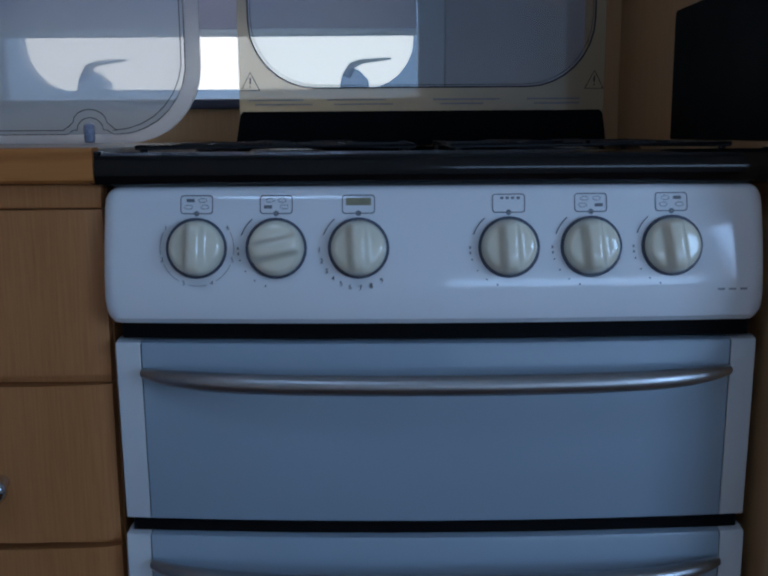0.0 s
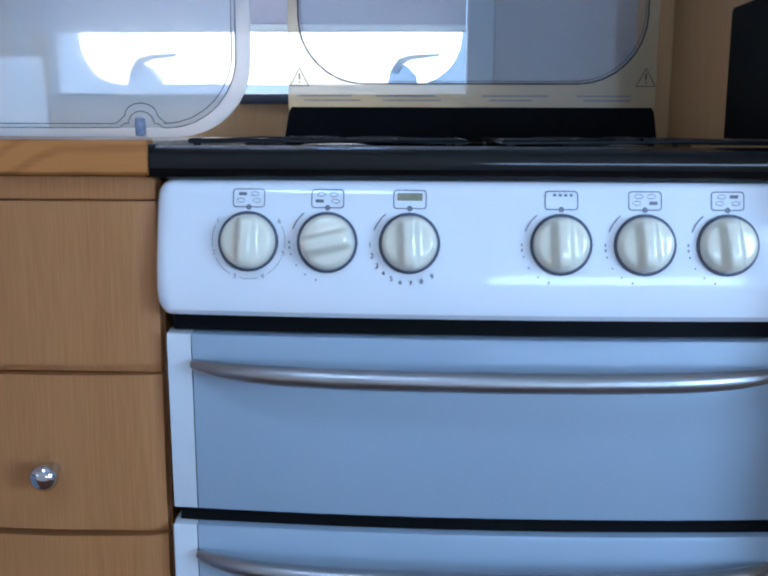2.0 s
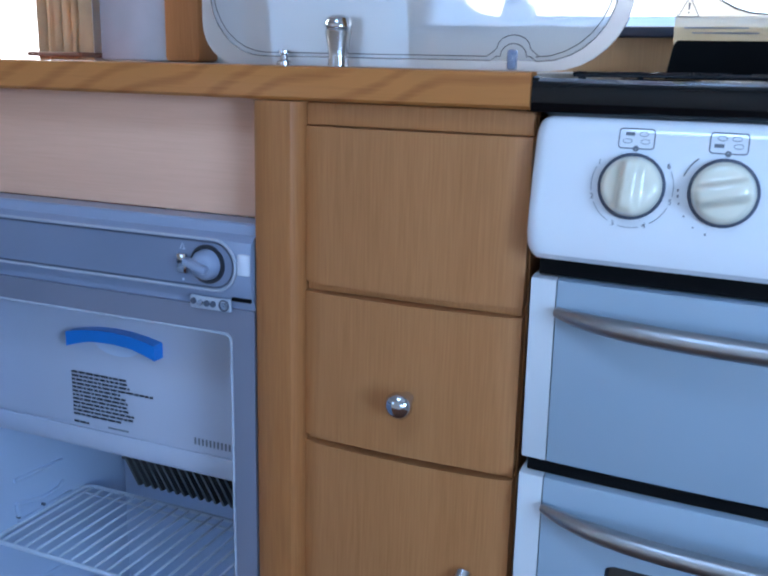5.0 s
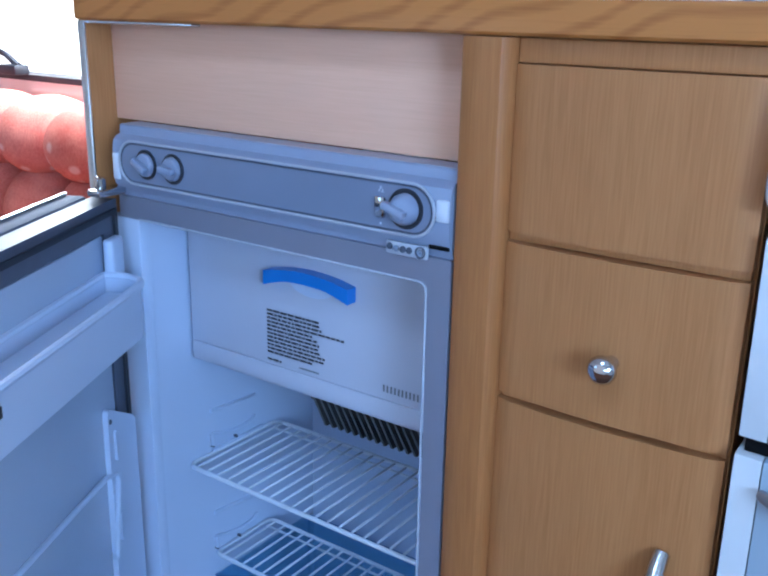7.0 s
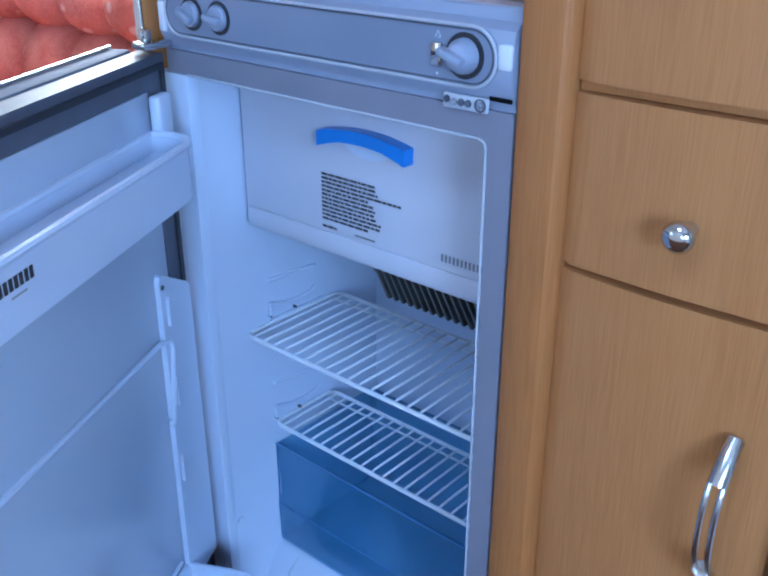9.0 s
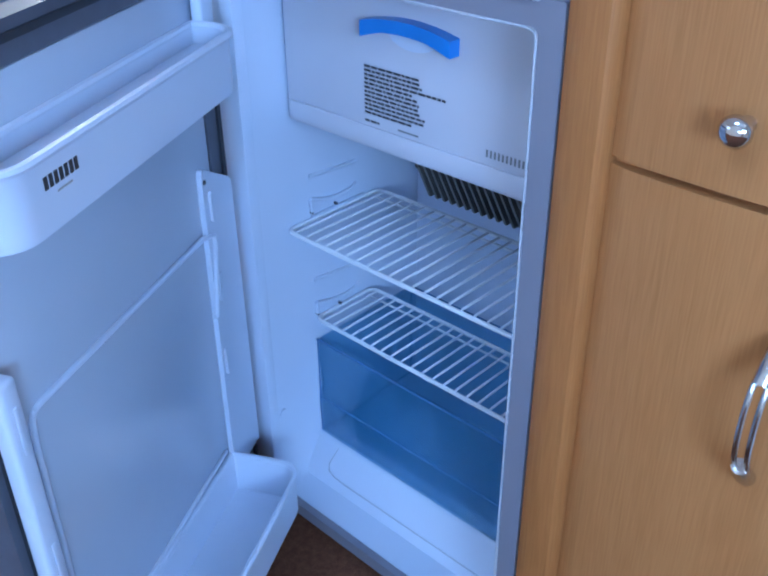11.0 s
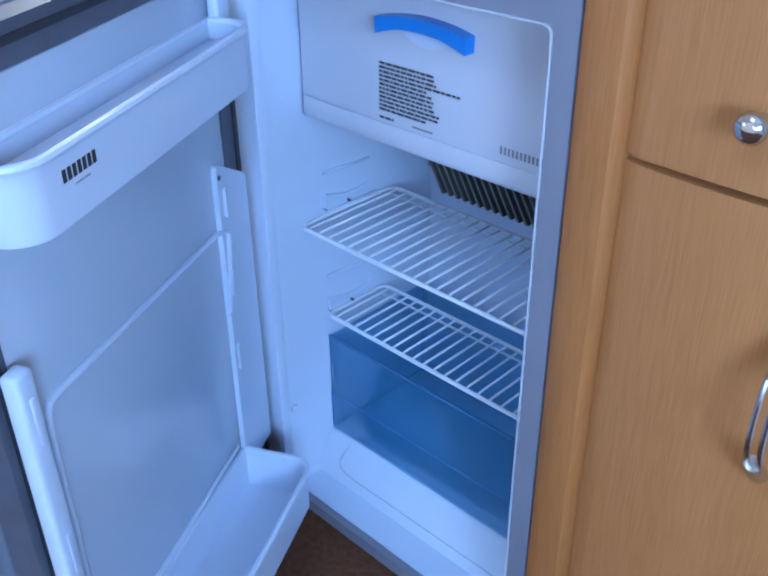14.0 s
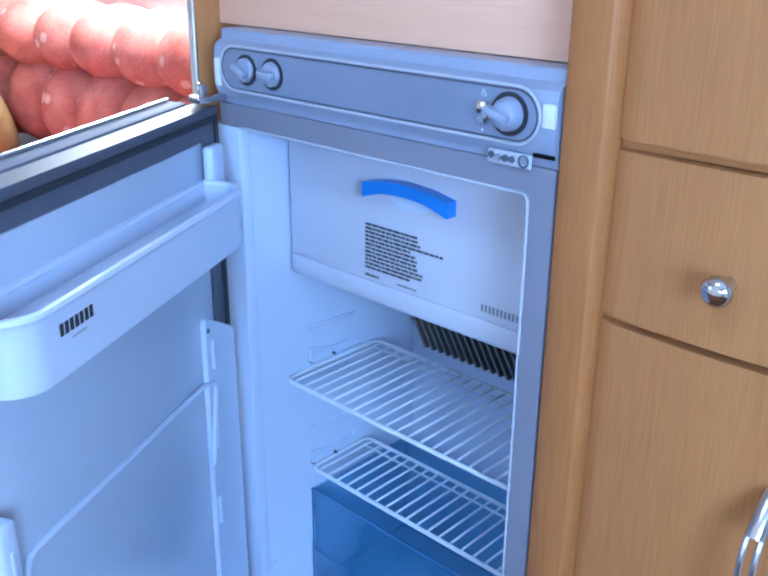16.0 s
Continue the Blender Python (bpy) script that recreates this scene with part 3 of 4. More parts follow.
def drawer_unit():
    u = thing("drawer_cabinet", (-0.345, 0.72, 0.0), "narrow beech cabinet with bowed drawer fronts and chrome knob", "cabinet")
    x0, x1 = -0.4393, -0.2525
    part("body", join(box(x0 - 0.001, x1 + 0.001, 0.724, 1.19, 0.06, 0.9245)), BEECH, u)
    part("top_rail", box(x0, x1, 0.7145, 0.7235, 0.9062, 0.9245, 0.0015), BEECH, u)
    part("plinth", box(x0, x1, 0.7245, 0.74, 0.0, 0.058, 0.001), BEECH, u)
    part("panel_front", bowed(x0, x1, 0.7775, 0.9055, 0.7105, 0.006), BEECH, u, "plain beech fixed panel")
    part("rail", box(x0 + 0.001, x1 - 0.001, 0.716, 0.7235, 0.7695, 0.778, 0.001), BEECH, u)
    d = part("drawer_front", bowed(x0, x1, 0.6405, 0.7690, 0.7105, 0.006), BEECH, u)
    part("knob", lathe([(0.006, 0), (0.0055, 0.006), (0.005, 0.010), (0.0085, 0.0125), (0.0113, 0.017), (0.0113, 0.0200), (0.0088, 0.0238), (0.0047, 0.0258), (0, 0.0263)], (-0.341, 0.7045, 0.692)), CHROME, d, "polished chrome knob")
    part("shadow_rail", box(x0 + 0.001, x1 - 0.001, 0.718, 0.7235, 0.634, 0.6402, 0.001), BEECH, u)
    c = part("cabinet_door", bowed(x0, x1, 0.066, 0.6345, 0.7105, 0.006), BEECH, u)
    arc = [(0.7045 - 0.030 * (1 - abs(2 * i / 24 - 1) ** 2.6), 0.549 - 0.127 * i / 24) for i in range(25)]
    for dx in (-0.0048, 0.0048):
        part("handle_rail", tube([(-0.2865 + dx, y, z) for y, z in arc[2:23]], 0.0023, 8), STEEL_V, c, "satin steel rail of the bow handle")
    for run in (arc[:6], arc[-6:]):
        part("handle_ferrule", tube([(-0.2865, y, z) for y, z in run], 0.0068, 14), STEEL_V, c, "satin steel end cap of the handle")


def post():
    p = [(-0.4825, 0.745), (-0.4825, 0.7085), (-0.481, 0.7025), (-0.477, 0.6995), (-0.460, 0.6985), (-0.446, 0.6995), (-0.4418, 0.7035), (-0.4398, 0.711), (-0.4398, 0.745)]
    solid("pilaster", prism(p, "z", 0.0, 0.9245), BEECH_POST, "rounded beech upright beside the open fridge", "post")


def fridge_surround():
    solid("end_panel", box(-0.9505, -0.9400, 0.7045, 1.19, 0.0, 0.9245, 0.001), BEECH, "beech end panel of the kitchen run", "panel")
    solid("edge_strip", box(-0.9510, -0.9395, 0.7015, 0.7042, 0.0, 0.9245, 0.001), STRIP, "bright edging strip on the kitchen end panel", "trim")
    solid("fascia_panel", box(-0.9393, -0.4830, 0.7355, 0.7455, 0.8220, 0.9243, 0.001), PALE_PANEL, "pale pinkish wood-effect fascia above the fridge", "panel")


def tall_unit():
    t = thing("wardrobe", (0.55, 0.95, 0.0), "tall beech wardrobe beside the cooker with black side panel", "wardrobe")
    # Front drawn forward, out of view, to shade the cooker's right end.
    part("body", box(0.2585, 0.80, 0.625, 1.195, 0.0, 1.94, 0.002), BEECH_WALL, t)
    part("side_panel", prism([(0.706, 0.953), (0.966, 0.953), (0.966, 1.075), (0.962, 1.079), (0.706, 1.079)], "x", 0.2545, 0.2583), BLACK_SATIN, t, "glossy black heat shield")


solid("wall_trim", box(0.0045, 0.0375, 1.180, 1.199, 0.99, 1.45, 0.003), plain("pale_trim", (0.62, 0.65, 0.72), 0.4, vary=0.04, size=12), "pale plastic strip at the kitchen window edge", "trim")
# Added board: its grey stands in for the veil over the hob lid.
solid("wall_board", box(0.038, 0.212, 1.184, 1.199, 0.99, 1.45, 0.004), plain("grey_wall_board", (0.52, 0.46, 0.48), 0.5, vary=0.06, size=10), "grey board added behind the hob lid for its veil", "panel")
worktop()
drawer_unit()
post()
fridge_surround()
tall_unit()


# ---- the cooker ----
def front_y(x, base, bow=0.013):
    return base - bow * (1 - (x / 0.25) ** 2)


def curved_panel(x0, x1, profile, bow, back, n=28, corner=0.0):
    """A front whose outline (y, z) is swept along x and swells towards the middle."""
    bm = bmesh.new()
    cols = []
    for i in range(n + 1):
        u = i / n
        x = x0 + (x1 - x0) * (0.5 - 0.5 * math.cos(math.pi * u) if corner else u)
        d = bow * (1 - (x / 0.25) ** 2)
        near = min(x - x0, x1 - x)
        s = math.sqrt(max(0, 1 - (1 - min(1, near / corner)) ** 2)) if corner else 1
        zc = (profile[0][1] + profile[-1][1]) / 2
        col = []
        for y, z in profile:
            sh = corner * (1 - s)
            half = (profile[0][1] - profile[-1][1]) / 2
            zz = zc + (z - zc) * (half - sh) / half
            col.append(bm.verts.new((x, y - d + sh * 0.5, zz)))
        col.append(bm.verts.new((x, back, col[-1].co.z)))
        col.insert(0, bm.verts.new((x, back, col[0].co.z)))
        cols.append(col)
    for a, b in zip(cols, cols[1:]):
        for j in range(len(a) - 1):
            bm.faces.new((a[j], a[j + 1], b[j + 1], b[j]))
        bm.faces.new((a[-1], a[0], b[0], b[-1]))
    bm.faces.new(cols[0])
    bm.faces.new(cols[-1][::-1])
    return bm


PANEL = [(0.716, 0.9225), (0.7085, 0.9215), (0.705, 0.9185), (0.7025, 0.912), (0.697, 0.885), (0.6925, 0.855), (0.691, 0.835), (0.6925, 0.8255), (0.6965, 0.8215), (0.706, 0.8205)]


def panel_y(x, z):
    ys, zs = [p[0] for p in PANEL][::-1], [p[1] for p in PANEL][::-1]
    return float(np.interp(z, zs, ys)) - 0.010 * (1 - (x / 0.25) ** 2)


def knob_cap(x, y, z, turn):
    """A domed cap with one raised grip bar that melts into it."""
    bm = bmesh.new()
    n, m, r0 = 48, 16, 0.0208
    rows = []
    for i in range(m + 1):
        r = r0 * math.sin(math.pi / 2 * i / m)
        ringv = []
        for j in range(1 if i == 0 else n):
            a = 2 * math.pi * j / n
            u, v = r * math.cos(a), r * math.sin(a)
            dome = 0.0100 * (1 - (r / r0) ** 16) + 0.0025 - 0.002 * (r / r0) ** 2
            bar = 0.0066 * math.exp(-(u / 0.0064) ** 6) * max(0.0, 1 - (abs(v) / 0.0202) ** 8)
            p = Matrix.Rotation(radians(turn), 3, "Y") @ Vector((u, 0, v))
            ringv.append(bm.verts.new((x + p.x, y - dome - bar, z + p.z)))
        rows.append(ringv)
    base = [bm.verts.new((v.co.x, y + 0.001, v.co.z)) for v in rows[-1]]
    rows.append(base)
    for a, b in zip(rows, rows[1:]):
        for j in range(n):
            k = (j + 1) % n
            if len(a) == 1:
                bm.faces.new((a[0], b[j], b[k]))
            else:
                bm.faces.new((a[j], b[j], b[k], a[k]))
    bm.faces.new(base)
    return bm


def knob(x, z, turn, parent):
    y = panel_y(x, z)
    lean = Matrix.Translation((x, y, z)) @ Matrix.Rotation(radians(-8.5), 4, "X") @ Matrix.Translation((-x, -y, -z))
    k = part("knob", moved(knob_cap(x, y, z, turn), lean), CREAM, parent, "cream plastic control knob")
    shade(k.data, 75)
    part("collar", moved(lathe([(0.0225, -0.001), (0.0225, 0.0020), (0.0218, 0.0026), (0.0205, 0.0026)], (x, y, z), "-y", 32), lean), GASKET, k, "dark ring round the knob")


def symbol(x, z, kind, parent):
    """The printed sign over a knob: an outline with four rings or a bar."""
    y = panel_y
    z += 0.0008
    o = rounded(x - 0.0118, x + 0.0118, z - 0.0068, z + 0.0062, 0.0022, 3)
    bms = [band(o, 0.0008, y, closed=True), band([(x + 0.0014 * math.cos(a), z - 0.0068 + 0.0014 * math.sin(a)) for a in np.linspace(0, 6.28, 9)][:-1], 0.0014, y, closed=True)]
    if kind in (0, 1, 2, 3):
        for i, (dx, dz) in enumerate(((-0.0045, 0.0028), (-0.006, -0.002), (0.006, -0.002), (0.0045, 0.0028))):
            ell = [(x + dx + 0.003 * math.cos(a), z + dz + 0.0015 * math.sin(a)) for a in np.linspace(0, 2 * math.pi, 13)][:-1]
            if i == kind:
                bms.append(band([(x + dx - 0.003, z + dz), (x + dx + 0.003, z + dz)], 0.0024, y))
            else:
                bms.append(band(ell, 0.0004, y, closed=True))
    if kind == 5:
        for i in range(4):
            bms.append(band([(x - 0.006 + 0.004 * i, z + 0.0035), (x - 0.006 + 0.004 * i + 0.0022, z + 0.0035)], 0.0018, y))
    part("printed_symbol", join(*bms), INK_GREY, parent, "printed burner symbol")
    if kind == 4:
        part("printed_bar", band([(x - 0.0092, z + 0.0016), (x + 0.0092, z + 0.0016)], 0.0056, y), INK_OLIVE, parent)


def digits(x, z, parent, marks, r, ink):
    """Printed figures round a knob, from the built-in font."""
    for text, a in marks:
        cu = bpy.data.curves.new("figure", "FONT")
        cu.body, cu.size, cu.align_x, cu.align_y = text, 0.0052, "CENTER", "CENTER"
        tmp = new("figure", cu)
        bpy.context.view_layer.update()
        me = bpy.data.meshes.new_from_object(tmp.evaluated_get(bpy.context.evaluated_depsgraph_get()))
        bpy.data.objects.remove(tmp)
        bm = bmesh.new()
        bm.from_mesh(me)
        px_, pz_ = x + r * math.cos(radians(a)), z + r * math.sin(radians(a))
        moved(bm, Matrix.Translation((px_, panel_y(px_, pz_) - 0.0007, pz_)) @ Matrix.Rotation(radians(90), 4, "X"))
        part("printed_figure", bm, ink, parent)


def arc_line(x, z, r, a0, a1, width=0.0005):
    pts = [(x + r * math.cos(radians(a)), z + r * math.sin(radians(a))) for a in np.linspace(a0, a1, 9)]
    return band(pts, width, panel_y)


def oven_door(c, z0, z1, window, name):
    lean = 0.004
    prof = [(0.712, z1), (0.7035, z1 - 0.0015), (0.7025, z1 - 0.004), (0.7025 + lean, z0 + 0.004), (0.7035 + lean, z0 + 0.0015), (0.712 + lean, z0)]
    d = part(name, curved_panel(-0.2245, 0.2245, prof, 0.011, 0.728), DOOR_GREY, c, "grey glass-fronted oven door")
    for s in (-1, 1):
        a, b = sorted((s * 0.2255, s * 0.2445))
        part("door_trim", curved_panel(a, b, prof, 0.011, 0.728, 3), DOOR_TRIM, d, "white plastic door edge")
    pts, rad = [], []
    for i in range(33):
        u = -math.cos(math.pi * i / 32)
        x = 0.2225 * u
        drop = 0.003 * (1 - u * u)
        out = 0.024 * (1 - u ** 6)
        pts.append((x, 0.6985 - 0.011 * (1 - (x / 0.25) ** 2) - out, z1 - 0.0240 - drop * 0.75))
        rad.append(0.0040 + 0.0036 * (1 - u ** 8))
    h = part("handle", tube(pts, rad, 14), STEEL, d, "bowed brushed steel bar handle")
    if window:
        part("window", curved_panel(-0.176, 0.176, [(0.702, z1 - 0.060), (0.7012, z1 - 0.0615), (0.704, z0 + 0.055), (0.705, z0 + 0.0535)], 0.011, 0.709, corner=0.012), OVEN_GLASS, d, "black oven window")
    return d


def cooker():
    c = thing("cooker", (0.0, 0.9, 0.0), "white caravan cooker with six cream knobs and grey oven doors", "cooker")
    part("body", box(-0.2465, 0.2465, 0.733, 1.185, 0.03, 0.9205), BLACK_MATT, c)
    p = part("control_panel", curved_panel(-0.2485, 0.2445, PANEL, 0.010, 0.731, 60, 0.011), ENAMEL, c, "glossy white enamel control panel")
    Z = 0.878
    xs = (-0.177, -0.118, -0.0575, 0.0525, 0.113, 0.173)
    for x, turn, s in zip(xs, (3, 78, -2, -3, -6, -8), (0, 1, 4, 5, 2, 3)):
        knob(x, Z, turn, p)
        symbol(x, Z + 0.0312, s, p)
    digits(xs[0], Z, p, [("1", 147), ("2", 198), ("3", 248), ("4", 293), ("5", 342), ("6", 33)], 0.0275, INK_GREY)
    part("printed_arc", join(arc_line(xs[0], Z, 0.0275, 155, 190), arc_line(xs[0], Z, 0.0275, 206, 240), arc_line(xs[0], Z, 0.0275, 256, 285), arc_line(xs[0], Z, 0.0275, 301, 334), arc_line(xs[0], Z, 0.0275, -10, 25)), INK_PALE, p)
    digits(xs[2], Z, p, [("1", 183), ("2", 199), ("3", 215), ("4", 229), ("5", 243), ("6", 257), ("7", 272), ("8", 288), ("9", 305)], 0.029, INK)
    for x in xs[1:]:
        part("printed_arc", arc_line(x, Z, 0.0275, 130, 160, 0.0009), INK_GREY, p)
    for x in (xs[1], xs[3], xs[4], xs[5]):
        marks = []
        for a, k in ((180, 1.6), (188, 1.6), (198, 1.0), (216, 0.9), (235, 0.9), (253, 1.3)):
            mx, mz = x + 0.0285 * math.cos(radians(a)), Z + 0.0285 * math.sin(radians(a))
            marks.append(band([(mx, mz - 0.0006 * k), (mx, mz + 0.0006 * k)], 0.0011, panel_y))
        part("printed_marks", join(*marks), INK_GREY, p)
    part("printed_line", join(*[band([(0.208 + 0.0085 * i, 0.8455), (0.2135 + 0.0085 * i, 0.8455)], 0.0016, panel_y) for i in range(3)]), INK_PALE, p, "small pale printing")
    part("gap", curved_panel(-0.240, 0.240, [(0.7075, 0.8208), (0.7075, 0.8075)], 0.011, 0.7325), BLACK_MATT, c)
    oven_door(c, 0.6595, 0.806, False, "grill_door")
    part("gap", curved_panel(-0.240, 0.240, [(0.7090, 0.659), (0.7090, 0.6505)], 0.011, 0.7325), BLACK_MATT, c)
    oven_door(c, 0.235, 0.650, True, "oven_door")
    part("storage_flap", curved_panel(-0.2425, 0.2425, [(0.715, 0.229), (0.7065, 0.2275), (0.7085, 0.047), (0.716, 0.045)], 0.010, 0.732), DOOR_TRIM, c, "plain white lower flap")
    # hob
    hob = part("hob", join(
        prism([(0.7035, 0.9245), (0.7015, 0.927), (0.7005, 0.9385), (0.703, 0.9455), (0.711, 0.948), (0.733, 0.9475), (0.740, 0.9385), (1.055, 0.9385), (1.075, 0.946), (1.085, 0.946), (1.085, 0.9215), (0.715, 0.9215)], "x", -0.2525, 0.2525, 0.002)), BLACK, c, "black enamelled hob with raised front lip")
    for x, y, r in ((-0.125, 0.82, 0.034), (0.125, 0.82, 0.026), (-0.125, 0.98, 0.026), (0.125, 0.98, 0.034)):
        b = part("burner", lathe([(r, 0), (r * 1.02, 0.004), (r * 0.86, 0.0055), (r * 0.86, 0.0085), (r * 0.6, 0.0095), (0, 0.0098)], (x, y, 0.9388), "z", 20), IRON, hob)
    for sx in (-1, 1):
        bars = [tube([(sx * 0.015, 0.745, 0.9508), (sx * 0.232, 0.745, 0.9508), (sx * 0.232, 1.05, 0.9508), (sx * 0.015, 1.05, 0.9508)], 0.0022, 6, True)]
        bars.append(tube([(sx * 0.015, 0.90, 0.9508), (sx * 0.232, 0.90, 0.9508)], 0.0022, 6))
        for y in (0.82, 0.98):
            for a in (45, 135, 225, 315):
                ca, sa = math.cos(radians(a)), math.sin(radians(a))
                bars.append(tube([(sx * 0.125 + 0.018 * ca, y + 0.018 * sa, 0.9518), (sx * 0.125 + 0.07 * ca, y + 0.07 * sa, 0.9518), (sx * 0.125 + 0.078 * ca, y + 0.078 * sa, 0.9508)], 0.0022, 6))
        for x in (sx * 0.02, sx * 0.228):
            for y in (0.75, 1.045):
                bars.append(tube([(x, y, 0.9385), (x, y, 0.953)], 0.003, 6))
        part("pan_support", join(*bars), IRON, hob, "black wire pan support")
    for x in (-0.2535, 0.2515):
        part("corner_clip", join(box(x - 0.0045, x + 0.004, 0.7045, 0.722, 0.924, 0.949, 0.002), lathe([(0.0022, 0), (0.002, 0.001), (0, 0.0012)], (x, 0.7043, 0.933), "-y", 10)), BLACK, hob)
    part("splash_panel", prism([(-0.2065, 0.9465), (0.2135, 0.9465), (0.2085, 0.981), (0.205, 0.9855), (-0.197, 0.9855), (-0.2005, 0.981)], "y", 1.066, 1.079, 0.002), BLACK_SATIN, c, "black hinge cover behind the hob")
    hob_lid(c)


def lid_print(parent, pts, width, y, mat, name="printed_line"):
    part(name, band(pts, width, y), mat, parent)


def hob_lid(c):
    y0 = 1.0805
    x0, x1, z0, z1 = -0.203, 0.2125, 0.981, 1.40
    inner = rounded(x0 + 0.012, x1 - 0.012, 1.012, z1 - 0.02, (0.075, 0.075, 0.03, 0.03), 8)
    outer = rounded(x0, x1, z0, z1, (0.002, 0.002, 0.02, 0.02), 8)
    lid = part("lid", prism(inner, "y", y0, y0 + 0.005), LID_GLASS, c, "raised clear glass lid with printed border")
    part("border", ring(outer, inner, "y", y0, y0 + 0.005), LID_WHITE, lid, "pale printed border of the lid")
    lower = [(x0 + 0.012, 1.30)] + inner[:18] + [(x1 - 0.012, 1.30)]
    part("printed_line", band(lower, 0.0018, y0), INK, lid)
    shr = [(p[0] * 0.985 + 0.00007, p[1] + 0.0028) for p in lower]
    part("printed_line", band(shr, 0.0007, y0), INK, lid)
    for x in (-0.190, 0.201):
        tri = [(x - 0.0105, 1.0095), (x + 0.0105, 1.0095), (x, 1.0295)]
        part("warning_sign", join(band(tri, 0.0017, y0, closed=True), band([(x, 1.0235), (x, 1.0165)], 0.0018, y0), band([(x, 1.0145), (x, 1.0128)], 0.0018, y0)), INK, lid, "printed warning triangle")
    rnd = random.Random(3)
    for a in (-0.193, -0.103, 0.018, 0.125):
        for i in range(2):
            w = rnd.uniform(0.055, 0.088) if a < 0.1 else 0.06
            part("printed_line", band([(a + (0.008 if i else 0), 0.9985 - 0.005 * i), (a + w, 0.9985 - 0.005 * i)], 0.0016, y0), INK_GREY, lid, "line of small unreadable print")


cooker()


# ---- sink, tap and glass lid ----
def sink_lid():
    y0 = 1.052
    s = thing("sink_cover", (-0.49, y0, 0.951), "raised glass sink lid with white border and notch", "sink cover")
    x0, x1, z0, z1 = -0.770, -0.2405, 0.9515, 1.33
    outer = rounded(x0, x1, z0, z1, (0.05, 0.085, 0.03, 0.03), 8)
    inner = rounded(x0 + 0.013, x1 - 0.016, z0 + 0.010, z1 - 0.02, (0.075, 0.080, 0.025, 0.025), 8)
    g = part("glass", prism(inner, "y", y0, y0 + 0.005), SINK_GLASS, s)
    part("border", ring(outer, inner, "y", y0, y0 + 0.005), SINK_WHITE, s, "white printed border")
    for grow, w in ((0.0, 0.0011), (0.0045, 0.0011)):
        a, b = x0 + 0.013 + grow, x1 - 0.016 - grow
        zl = z0 + 0.010 + grow
        pts = [(a, 1.30), (a, zl + 0.075)]
        pts += [(a + 0.075 - 0.075 * math.cos(t), zl + 0.075 - 0.075 * math.sin(t)) for t in np.linspace(0.15, math.pi / 2, 8)]
        nx, nr, nh = -0.366, 0.0175 + grow, 0.0185 + grow
        pts += [(nx - nr - 0.008, zl), (nx - nr - 0.001, zl + 0.005)]
        pts += [(nx - nr * math.cos(t) * 0.85, zl + nh - 0.014 + 0.014 * math.sin(t)) for t in np.linspace(0, math.pi, 9)]
        pts += [(nx + nr + 0.001, zl + 0.005), (nx + nr + 0.008, zl)]
        pts += [(b - 0.08 + 0.08 * math.sin(t), zl + 0.08 - 0.08 * math.cos(t)) for t in np.linspace(0, 1.45, 8)]
        pts += [(b, 1.30)]
        part("printed_line", band(pts, w, y0), INK, s)
    part("catch", join(box(-0.371, -0.361, y0 - 0.010, y0 + 0.002, 0.952, 0.9735, 0.003, 3), lathe([(0.0024, 0), (0.0024, 0.002), (0, 0.0025)], (-0.366, y0 - 0.010, 0.965), "-y", 10)), FRIDGE_GREY, s, "grey lid catch")


def tap():
    t = thing("sink_tap", (-0.5710, 1.035, 0.951), "chrome mixer tap standing behind the worktop edge", "tap")
    x, y = -0.5710, 1.035
    part("body", lathe([(0.0125, 0), (0.0118, 0.008), (0.0124, 0.02), (0.0150, 0.035), (0.0158, 0.040), (0.0145, 0.0425)], (x, y, 0.9512), "z", 20), STEEL_V, t)
    part("lever_cap", lathe([(0.0145, 0), (0.0163, 0.002), (0.0163, 0.006), (0.0138, 0.0115), (0.0074, 0.0148), (0, 0.0155)], (x, y, 0.9938), "z", 20), CHROME, t, "polished chrome domed lever cap")


def drain_catch():
    part_ = thing("worktop_catch", (-0.6460, 1.0405, 0.951), "small chrome lid catch on the worktop", "catch")
    part("base", lathe([(0.009, 0), (0.009, 0.004), (0.005, 0.006), (0.0045, 0.012), (0.007, 0.014), (0.007, 0.017), (0, 0.018)], (-0.6460, 1.0405, 0.9512), "z", 14), CHROME, part_)


sink_lid()
tap()
drain_catch()


# ---- the fridge ----
FX0, FX1, FY = -0.9020, -0.4835, 0.702


